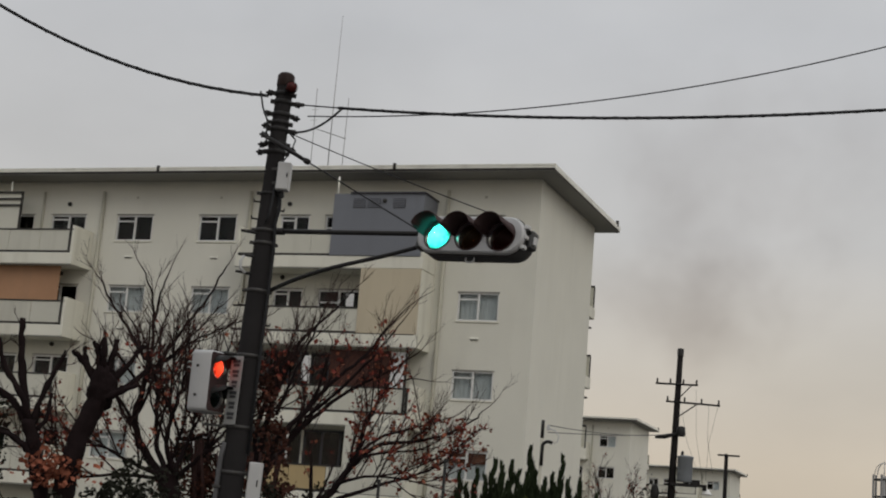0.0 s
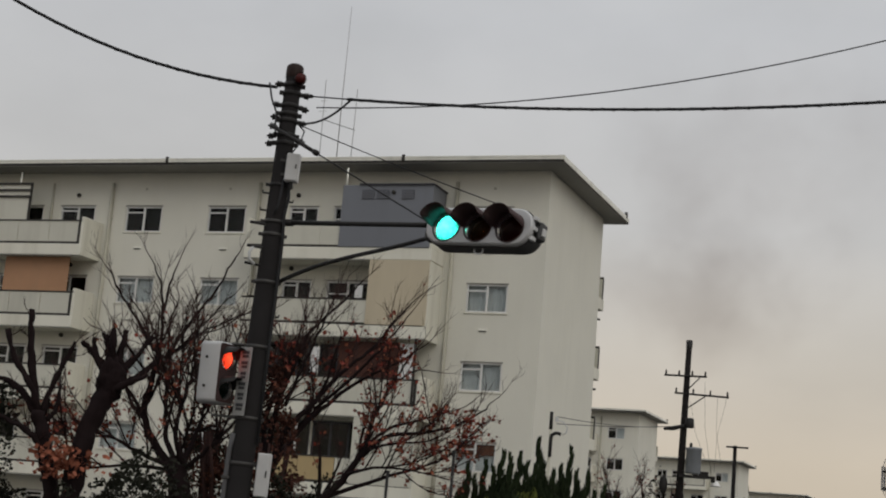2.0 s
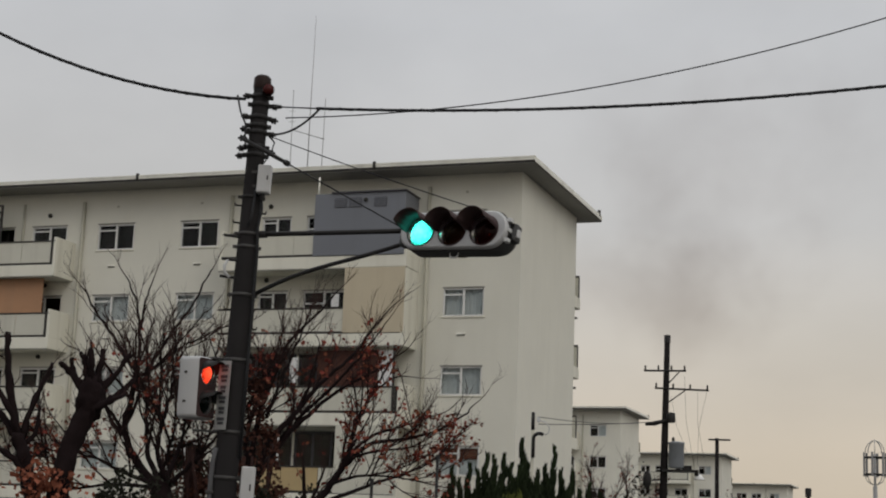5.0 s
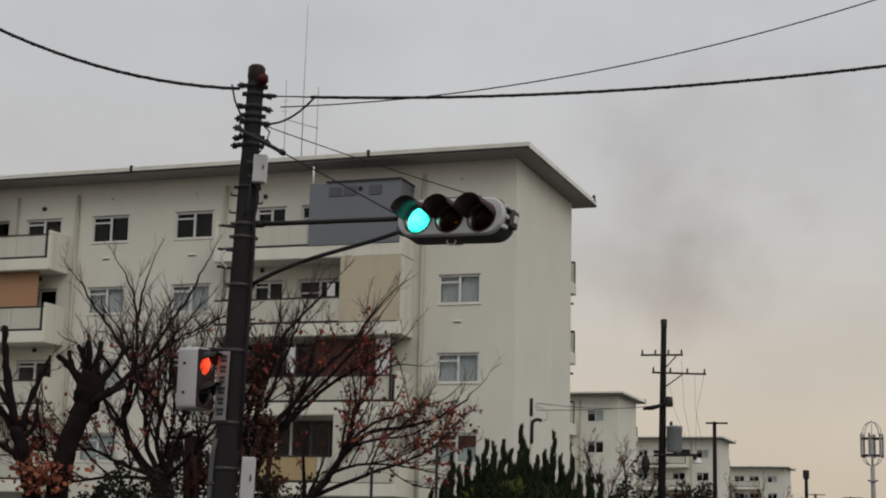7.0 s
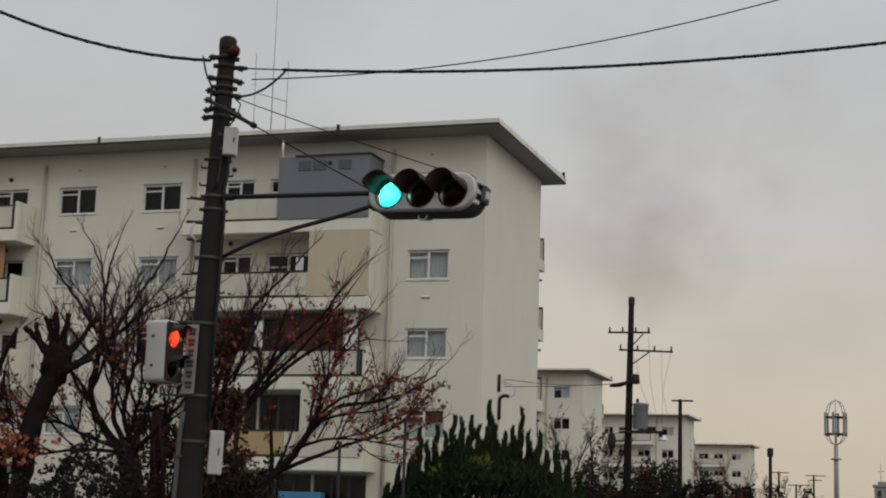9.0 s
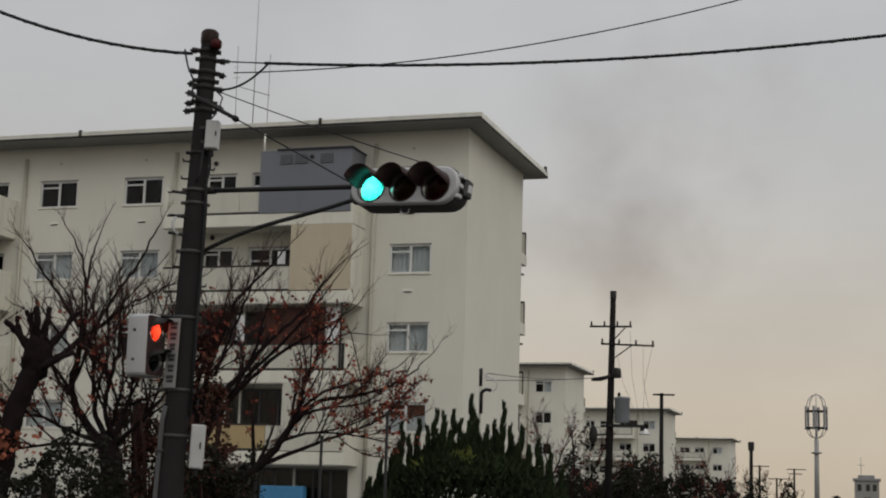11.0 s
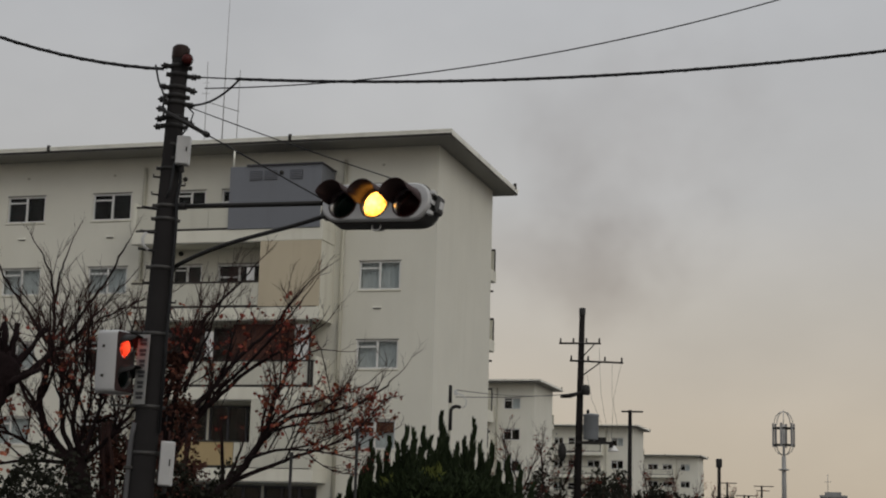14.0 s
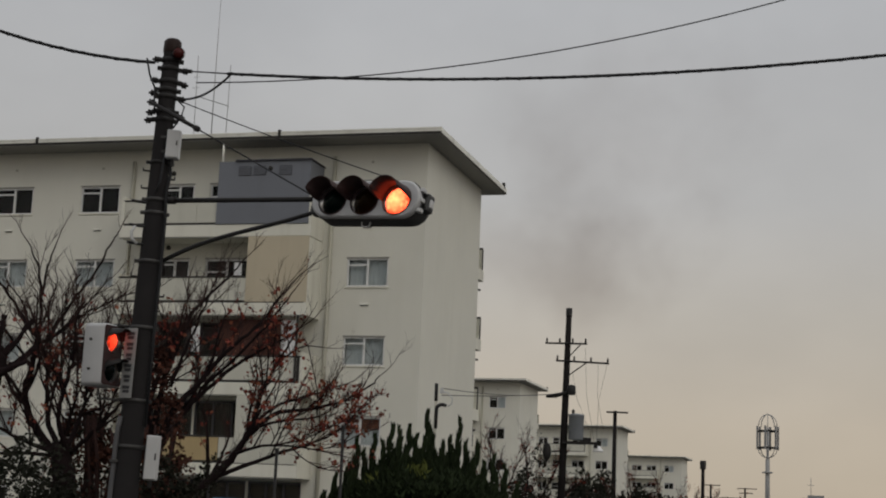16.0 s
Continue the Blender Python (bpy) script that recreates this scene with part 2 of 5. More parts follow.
M = {
    "wall": material("cream_wall_paint", (0.685, 0.672, 0.60), 0.85, vary=0.07, scale=0.5, grain=30, streak=0.07, stain=(0.33, 0.30, 0.22)),
    "trim": material("cream_trim_paint", (0.715, 0.70, 0.615), 0.8, vary=0.07, scale=0.8, grain=30, streak=0.3, stain=(0.3, 0.27, 0.2)),
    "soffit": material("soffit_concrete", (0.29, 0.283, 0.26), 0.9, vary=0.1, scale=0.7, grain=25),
    "fascia": material("white_roof_edge", (0.80, 0.79, 0.72), 0.7, vary=0.07, scale=1.2, grain=25, streak=0.35, stain=(0.3, 0.28, 0.24)),
    "roofing": material("roofing_felt", (0.25, 0.25, 0.25), 0.95, vary=0.2, scale=0.6, grain=25),
    "panel": material("parapet_panel", (0.56, 0.55, 0.48), 0.6, vary=0.08, scale=1.0, grain=20, streak=0.25),
    "beige": material("beige_board", (0.52, 0.455, 0.34), 0.75, vary=0.08, scale=0.8, grain=20, streak=0.25, stain=(0.3, 0.24, 0.16)),
    "orange": material("orange_wood_screen", (0.40, 0.225, 0.13), 0.7, vary=0.12, scale=1.5, grain=14, streak=0.2),
    "rust": material("rust_red_screen", (0.07, 0.034, 0.027), 0.8, vary=0.25, scale=1.2, grain=14, streak=0.3, stain=(0.1, 0.05, 0.04), spec=0.08),
    "ochre": material("ochre_board", (0.42, 0.32, 0.17), 0.75, vary=0.12, scale=1.2, grain=18, streak=0.2),
    "grey_sheet": material("blue_grey_sheet_metal", (0.165, 0.175, 0.20), 0.5, 0.0, vary=0.08, scale=0.8, grain=30, streak=0.2, stain=(0.1, 0.1, 0.11)),
    "grey_dark": material("dark_louvre", (0.06, 0.06, 0.07), 0.6, vary=0.2),
    "rail": material("dark_rail_paint", (0.05, 0.048, 0.045), 0.55, vary=0.2, spec=0.08),
    "alu": material("aluminium_frame", (0.70, 0.70, 0.69), 0.45, 0.3, vary=0.08),
    "curtain": material("pale_curtain", (0.66, 0.68, 0.70), 0.95, vary=0.15, scale=5, grain=60),
    # near black: the gloom of the unlit rooms is put into this colour
    "room": material("darkened_room_plaster", (0.035, 0.033, 0.03), 0.95, vary=0.15, scale=1, spec=0.08),
    "pipe": material("cream_drainpipe", (0.44, 0.425, 0.355), 0.6, vary=0.1, scale=1.5),
    "blue": material("blue_tarpaulin", (0.06, 0.22, 0.42), 0.5, vary=0.2),
    "white": material("white_cloth", (0.75, 0.75, 0.75), 0.9, vary=0.08),
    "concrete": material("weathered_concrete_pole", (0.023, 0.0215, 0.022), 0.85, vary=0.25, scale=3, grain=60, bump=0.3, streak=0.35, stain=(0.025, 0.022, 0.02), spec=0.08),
    "concrete_far": material("utility_pole_concrete", (0.016, 0.014, 0.014), 0.85, vary=0.2, scale=2, grain=30, spec=0.08),
    "black": material("black_steel", (0.022, 0.021, 0.021), 0.5, 0.2, vary=0.3, scale=6, spec=0.2),
    "band": material("galvanised_band", (0.06, 0.058, 0.057), 0.5, 0.6, vary=0.3, scale=8, spec=0.08),
    "cable": material("black_cable", (0.02, 0.02, 0.022), 0.6, vary=0.2, scale=8, spec=0.2),
    "boxgrey": material("pale_grey_box_paint", (0.50, 0.50, 0.50), 0.5, vary=0.08, scale=4, streak=0.2),
    "signal": material("signal_housing_grey", (0.42, 0.42, 0.425), 0.45, 0.15, vary=0.08, scale=4, streak=0.25, stain=(0.2, 0.19, 0.18)),
    # housing grey darkened: the shade of the signal's underside is in the colour
    "signal_dark": material("signal_shell_shaded", (0.055, 0.055, 0.055), 0.5, 0.2, vary=0.2, scale=4),
    "visor": material("black_visor_inside", (0.046, 0.027, 0.027), 0.5, vary=0.2, scale=6, spec=0.2),
    "inside": material("lamp_chamber", (0.012, 0.012, 0.012), 0.9, vary=0.2, spec=0.2),
    "plate": material("white_name_plate", (0.27, 0.27, 0.265), 0.5, vary=0.08, scale=5),
    "ink": material("dark_lettering", (0.05, 0.05, 0.055), 0.7, vary=0.1),
    "porcelain": material("brown_porcelain", (0.022, 0.012, 0.010), 0.5, vary=0.2, spec=0.12),
    "redcap": material("dull_red_lamp_cover", (0.055, 0.009, 0.008), 0.4, vary=0.2, scale=10, spec=0.15),
    "bark": material("dark_bark", (0.0135, 0.0088, 0.0092), 0.95, vary=0.45, scale=9, grain=50, bump=0.6, spec=0.08),
    "twig": material("brown_twig", (0.036, 0.020, 0.0185), 0.95, vary=0.35, scale=9, grain=50, spec=0.08),
    "leaf_red": material("dry_red_leaf", (0.16, 0.036, 0.027), 0.7, vary=0.3, scale=6, each=0.55, spec=0.08),
    "leaf_orange": material("dry_orange_leaf", (0.22, 0.075, 0.045), 0.7, vary=0.3, scale=6, each=0.5, spec=0.08),
    "juniper": material("dark_juniper", (0.018, 0.026, 0.012), 0.8, vary=0.35, scale=3, each=0.5, spec=0.08),
    "juniper_light": material("yellow_green_juniper", (0.10, 0.115, 0.03), 0.8, vary=0.3, scale=3, each=0.4, spec=0.08),
    "hedge": material("far_evergreen", (0.017, 0.0175, 0.0125), 0.85, vary=0.35, scale=2, each=0.5, spec=0.08),
    "leaf_brown": material("withered_brown_leaf", (0.06, 0.026, 0.019), 0.8, vary=0.4, scale=5, each=0.5, spec=0.08),
    "ground": material("ground_asphalt", (0.06, 0.058, 0.055), 0.95, vary=0.2, scale=0.4, grain=12),
    "conduit": material("grey_conduit", (0.085, 0.085, 0.09), 0.6, vary=0.2, scale=5),
    "steel": material("galvanised_steel", (0.30, 0.30, 0.30), 0.5, 0.3, vary=0.12),
    "tank": material("blue_grey_tank_paint", (0.20, 0.215, 0.235), 0.5, vary=0.1, scale=3, streak=0.2),
    "antenna_grey": material("grey_antenna_cover", (0.22, 0.22, 0.225), 0.6, vary=0.15),
    "pane": glass("window_glass", (0.86, 0.885, 0.885), 0.02, 1.26),
    "green_lens": glass("green_lens", (0.02, 0.48, 0.36), 0.3, 1.2),
    "amber_lens": glass("amber_lens", (0.95, 0.42, 0.05), 0.3, 1.2),
    "red_lens": glass("red_lens", (0.95, 0.085, 0.03), 0.3, 1.2),
    "walk_red_lens": glass("deep_red_lens", (0.9, 0.055, 0.02), 0.3, 1.2),
    "lamp": glowing("signal_lamp_glow", (1.0, 0.97, 0.95), 20.0, 1.6, 0.157),
    "lamp_small": glowing("crossing_lamp_glow", (1.0, 0.95, 0.90), 4.0, 0.6, 0.12),
}

# ---------------------------------------------------------------- mesh helpers


def part(name, bm, mat, parent, label=""):
    me = bpy.data.meshes.new(name)
    bm.to_mesh(me)
    bm.free()
    me.materials.append(mat)
    ob = new(name, me)
    ob.parent = parent
    return tagged(ob, label)


def piece(name, me, parent, m=None, label=""):
    """An object of its own on a shared mesh."""
    ob = new(name, me)
    ob.parent = parent
    if m is not None:
        ob.matrix_local = m
    return tagged(ob, label)


def thing(name, m, label, category, group="", kind=""):
    ob = new(name)
    ob.empty_display_size = 0.2
    ob.matrix_world = m
    return tagged(ob, label, category, group, kind)


def box(bm, x0, x1, y0, y1, z0, z1, bevel=0.0):
    vs = [bm.verts.new(c) for c in ((x0, y0, z0), (x1, y0, z0), (x1, y1, z0), (x0, y1, z0), (x0, y0, z1), (x1, y0, z1), (x1, y1, z1), (x0, y1, z1))]
    fs = [bm.faces.new([vs[i] for i in f]) for f in ((3, 2, 1, 0), (4, 5, 6, 7), (0, 1, 5, 4), (1, 2, 6, 5), (2, 3, 7, 6), (3, 0, 4, 7))]
    if bevel:
        es = {e for f in fs for e in f.edges}
        bmesh.ops.bevel(bm, geom=list(es), offset=bevel, segments=2, affect="EDGES", profile=0.5)
    return bm


def boxes(*specs, bevel=0.0):
    bm = bmesh.new()
    for s in specs:
        box(bm, *s, bevel=bevel)
    return bm


def tube(bm, points, radii, n=8, cap=True):
    pts = [Vector(q) for q in points]
    if not isinstance(radii, (list, tuple)):
        radii = [radii] * len(pts)
    rings, side = [], None
    for i, q in enumerate(pts):
        d = (pts[min(i + 1, len(pts) - 1)] - pts[max(i - 1, 0)]).normalized()
        if side is None:
            side = d.orthogonal().normalized()
        side = (side - d * side.dot(d)).normalized()
        up = d.cross(side)
        rings.append([bm.verts.new(q + (side * math.cos(2 * math.pi * k / n) + up * math.sin(2 * math.pi * k / n)) * radii[i]) for k in range(n)])
    for a, b in zip(rings, rings[1:]):
        for k in range(n):
            f = bm.faces.new((a[k], a[(k + 1) % n], b[(k + 1) % n], b[k]))
            f.smooth = True
    if cap:
        bm.faces.new(rings[0][::-1])
        bm.faces.new(rings[-1])
    return bm


def rod(points, radii, n=8):
    return tube(bmesh.new(), points, radii, n)


def lathe(bm, profile, n=24, axis="z", centre=(0, 0, 0)):
    """Turns (radius, height) pairs round an axis."""
    rings = []
    for r, h in profile:
        ring = []
        for k in range(n):
            a = 2 * math.pi * k / n
            c, s = r * math.cos(a), r * math.sin(a)
            v = {"z": (c, s, h), "y": (c, h, s), "x": (h, c, s)}[axis]
            ring.append(bm.verts.new(Vector(v) + Vector(centre)))
        rings.append(ring)
    for a, b in zip(rings, rings[1:]):
        for k in range(n):
            f = bm.faces.new((a[k], a[(k + 1) % n], b[(k + 1) % n], b[k]))
            f.smooth = True
    return bm


def holed_wall(x0, x1, z0, z1, y0, y1, holes):
    """A wall in the x-z plane with rectangular openings (x0, x1, z0, z1) right through it."""
    bm = bmesh.new()
    xs = sorted({x0, x1, *(h[0] for h in holes), *(h[1] for h in holes)})
    zs = sorted({z0, z1, *(h[2] for h in holes), *(h[3] for h in holes)})
    grid = {}

    def vert(x, y, z):
        if (x, y, z) not in grid:
            grid[x, y, z] = bm.verts.new((x, y, z))
        return grid[x, y, z]

    def solid(i, k):
        if not (0 <= i < len(xs) - 1 and 0 <= k < len(zs) - 1):
            return False
        cx, cz = (xs[i] + xs[i + 1]) / 2, (zs[k] + zs[k + 1]) / 2
        return not any(h[0] < cx < h[1] and h[2] < cz < h[3] for h in holes)
    for i in range(len(xs) - 1):
        for k in range(len(zs) - 1):
            if not solid(i, k):
                continue
            a, b, c, d = xs[i], xs[i + 1], zs[k], zs[k + 1]
            bm.faces.new((vert(a, y0, c), vert(b, y0, c), vert(b, y0, d), vert(a, y0, d)))
            bm.faces.new((vert(a, y1, d), vert(b, y1, d), vert(b, y1, c), vert(a, y1, c)))
            if not solid(i - 1, k):
                bm.faces.new((vert(a, y0, c), vert(a, y0, d), vert(a, y1, d), vert(a, y1, c)))
            if not solid(i + 1, k):
                bm.faces.new((vert(b, y0, c), vert(b, y1, c), vert(b, y1, d), vert(b, y0, d)))
            if not solid(i, k - 1):
                bm.faces.new((vert(a, y0, c), vert(a, y1, c), vert(b, y1, c), vert(b, y0, c)))
            if not solid(i, k + 1):
                bm.faces.new((vert(a, y0, d), vert(b, y0, d), vert(b, y1, d), vert(a, y1, d)))
    return bm


# ---------------------------------------------------------------- the ground
bm = bmesh.new()
bmesh.ops.create_grid(bm, x_segments=40, y_segments=40, size=1500)
tagged(part("ground", bm, M["ground"], None), "grey asphalt ground reaching to the horizon", "ground", kind="structure")

# ---------------------------------------------------------------- the block of flats
FACE, BACK, LEFT, RIGHT = 47.92, 55.0, -46.0, -14.5     # outer faces of the walls
FLOOR_H, TOP = 2.6, 14.14
HEADS = [12.9 - FLOOR_H * k for k in range(5)]            # window heads, top storey first
BAYS = [(-38.2, -31.35), (-24.85, -18.0)]                 # balcony bays
DEPTH = 1.25


def window(parent, x0, x1, z0, z1, y, curtain, lights=2):
    """A sliding window in its opening: frame, two sashes of glass, a sill, a curtain in some."""
    w = new("window")
    w.parent = parent
    w.location = (x0, y, z0)
    W, H = x1 - x0, z1 - z0
    f = 0.055
    specs = [(0, W, 0.02, 0.10, H - f, H), (0, W, 0.02, 0.10, 0, f), (0, f, 0.02, 0.10, f, H - f), (W - f, W, 0.02, 0.10, f, H - f)]
    for k in range(1, lights):
        specs.append((W * k / lights - 0.035, W * k / lights + 0.035, 0.025, 0.095, f, H - f))
    if lights == 2:
        specs.append((f, W / lights - 0.035, 0.03, 0.09, H * 0.74, H * 0.74 + 0.05))
    part("window_frame", boxes(*specs), M["alu"] if lights == 2 else M["grey_dark"], w)
    part("sill", boxes((-0.04, W + 0.04, -0.055, 0.02, -0.05, 0.0), bevel=0.01), M["trim"], w)
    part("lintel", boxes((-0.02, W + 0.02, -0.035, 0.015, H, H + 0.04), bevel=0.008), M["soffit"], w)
    for k in range(lights):
        p = part("pane", boxes((W * k / lights + 0.03, W * (k + 1) / lights - 0.03, 0.055 + 0.012 * k, 0.061 + 0.012 * k, f, H - f)), M["pane"], w)
        p.visible_shadow = False
    if curtain:
        bm = bmesh.new()
        n = 28
        a, b = {1: (0.0, 1.0), 2: (0.0, 0.5), 3: (0.5, 1.0), 4: (0.0, 1.0)}[curtain]
        rows = []
        for i in range(n + 1):
            u = a + (b - a) * i / n
            rows.append((bm.verts.new((W * u, 0.20 + 0.022 * math.sin(i * 1.9 + x0), 0.03)), bm.verts.new((W * u, 0.20 + 0.016 * math.sin(i * 1.9 + x0), H))))
        for p, q in zip(rows, rows[1:]):
            bm.faces.new((p[0], q[0], q[1], p[1])).smooth = True
        part("curtain", bm, M["curtain"], w)
    return w


def vent(parent, x, z, y, dark=False):
    if dark:
        bm = lathe(bmesh.new(), [(0.075, 0), (0.085, -0.05), (0.05, -0.12), (0.001, -0.12)], 14, "y", (x, y, z))
        part("vent_cap", bm, M["rail"], parent)
    else:
        bm = boxes((x - 0.15, x + 0.15, y - 0.035, y + 0.01, z - 0.03, z + 0.035), bevel=0.01)
        part("vent_hood", bm, M["fascia"], parent)
        part("vent_slot", boxes((x - 0.13, x + 0.13, y - 0.03, y + 0.008, z - 0.055, z - 0.031)), M["rail"], parent)


def balcony(parent, x0, x1, k, style):
    """Slab, side walls and parapet of storey k (0 is the top one), with what the tenants put up."""
    b = new("balcony")
    b.parent = parent
    zb = 10.83 - FLOOR_H * k
    zt = zb + 0.40
    y0, y1 = FACE - DEPTH, FACE
    part("slab", boxes((x0, x1, y0, y1 - 0.003, zb, zt), bevel=0.015), M["trim"], b)
    # darker strip that draws the shaded lower edge of the slab
    part("slab_shade_strip", boxes((x0 + 0.02, x1 - 0.02, y0 + 0.004, y0 + 0.07, zb - 0.03, zb - 0.001)), M["soffit"], b)
    side = 1.0
    part("side_wall", boxes((x1 - 0.12, x1 - 0.004, y0 + 0.02, y1 - 0.004, zt, zt + side), bevel=0.01), M["trim"], b)
    part("side_wall", boxes((x0 + 0.004, x0 + 0.12, y0 + 0.02, y1 - 0.004, zt, zt + side), bevel=0.01), M["trim"], b)
    part("bottom_rail", boxes((x0 + 0.12, x1 - 0.12, y0 + 0.03, y0 + 0.08, zt + 0.01, zt + 0.085)), M["rail"], b)
    part("top_rail", boxes((x0 + 0.05, x1 - 0.04, y0 + 0.02, y0 + 0.09, zt + 0.83, zt + 0.885), bevel=0.01), M["rail"], b)
    n = 5
    for i in range(n):
        a = x0 + 0.12 + (x1 - x0 - 0.24) * i / n
        c = x0 + 0.12 + (x1 - x0 - 0.24) * (i + 1) / n
        mat = M["panel"]
        if style == "ochre" and i in (1, 2):
            mat = M["ochre"]
        part("parapet_panel", boxes((a + 0.012, c - 0.012, y0 + 0.04, y0 + 0.065, zt + 0.075, zt + 0.83)), mat, b)
    part("upright", boxes((x1 - 0.22, x1 - 0.13, y0 + 0.015, y0 + 0.038, zt + 0.02, zt + 0.85)), M["rail"], b)
    if style == "beige":          # full-height board over the outer third
        part("screen_board", boxes((x1 - 2.15, x1 - 0.02, y0 - 0.012, y0 + 0.012, zt + 0.03, zb + FLOOR_H - 0.01), bevel=0.004), M["beige"], b, "plain beige full-height board")
        part("screen_return", boxes((x1 - 0.10, x1 - 0.022, y0 + 0.014, y1 - 0.006, zt + side + 0.004, zb + FLOOR_H - 0.01)), M["trim"], b)
        part("paper_notice", boxes((x1 - 2.72, x1 - 2.45, y0 + 0.30, y0 + 0.31, zt + 0.95, zt + 1.38)), M["white"], b)
    elif style == "orange":
        part("screen_board", boxes((x1 - 3.35, x1 - 0.62, y0 + 0.35, y0 + 0.37, zt + 0.5, zb + FLOOR_H - 0.02)), M["orange"], b, "orange-brown wooden sun screen")
    elif style == "rust":
        part("screen_board", boxes((x1 - 3.1, x1 - 0.95, y0 + 0.30, y0 + 0.33, zt + 0.6, zb + FLOOR_H - 0.1)), M["rust"], b, "dark rust-red hanging screen")
        part("white_sheet", boxes((x1 - 0.9, x1 - 0.35, y0 + 0.28, y0 + 0.31, zt + 0.5, zb + FLOOR_H - 0.12)), M["white"], b)
        part("post", boxes((x1 - 0.30, x1 - 0.23, y0 - 0.03, y0 + 0.015, zt + 0.0, zb + FLOOR_H)), M["rail"], b)
        part("post", boxes((x1 - 4.15, x1 - 4.08, y0 + 0.1, y0 + 0.16, zt + 0.0, zb + FLOOR_H)), M["rail"], b)
        part("laundry", boxes((x1 - 4.05, x1 - 3.75, y0 + 0.2, y0 + 0.23, zt + 1.0, zt + 1.85), bevel=0.01), M["white"], b)
    elif style == "ochre":
        part("post", boxes((x1 - 4.3, x1 - 4.25, y0 + 0.1, y0 + 0.15, zt, zb + FLOOR_H)), M["alu"], b)
        part("screen_board", boxes((x1 - 2.2, x1 - 0.02, y0 - 0.012, y0 + 0.012, zt + 0.03, zb + FLOOR_H - 0.01)), M["panel"], b)
    elif style == "box":          # a sheet-metal room built onto the balcony
        a, c, zz = x1 - 3.35, x1 - 0.1, zt + 2.12
        part("lean_to", boxes((a, c, y0 - 0.03, y1 - 0.006, zt + 0.01, zz), bevel=0.01), M["grey_sheet"], b, "blue-grey sheet-metal lean-to room")
        part("lean_to_roof", boxes((a + 0.6, c + 0.05, y0 - 0.10, y1 - 0.006, zz, zz + 0.05), bevel=0.01), M["grey_dark"], b)
        for u in (0.72, 1.25, 2.15):
            part("louvre", boxes((a + u, a + u + 0.44, y0 - 0.05, y0 - 0.032, zz - 0.48, zz - 0.17)), M["grey_dark"], b)
            for j in range(5):
                part("slat", boxes((a + u + 0.01, a + u + 0.43, y0 - 0.062, y0 - 0.05, zz - 0.46 + j * 0.058, zz - 0.435 + j * 0.058)), M["grey_sheet"], b)
        part("vent_cap", lathe(bmesh.new(), [(0.07, 0), (0.07, -0.06), (0.001, -0.06)], 12, "y", (a + 1.85, y0 - 0.032, zz - 0.25)), M["rail"], b)
        part("standpipe", rod([(a + 0.06, y0 + 0.1, zz), (a + 0.06, y0 + 0.1, zz + 0.62)], 0.035), M["fascia"], b)
    elif style == "partition":
        for j in range(3):
            part("bar", boxes((x0 + 0.1, x1 - 2.62, y0 + 0.3, y0 + 0.34, zt + 1.78 + 0.24 * j, zt + 1.85 + 0.24 * j)), M["rail"], b)
        part("post", boxes((x1 - 2.70, x1 - 2.62, y0 + 0.342, y0 + 0.40, zt, zt + 2.34)), M["rail"], b)
        part("screen_board", boxes((x0 + 0.1, x1 - 2.72, y0 + 0.36, y0 + 0.39, zt + 0.03, zt + 2.30)), M["panel"], b)
        part("standpipe", rod([(x1 - 3.22, y0 + 0.45, zt), (x1 - 3.22, y0 + 0.45, zt + 2.75)], 0.03), M["fascia"], b)
    return b


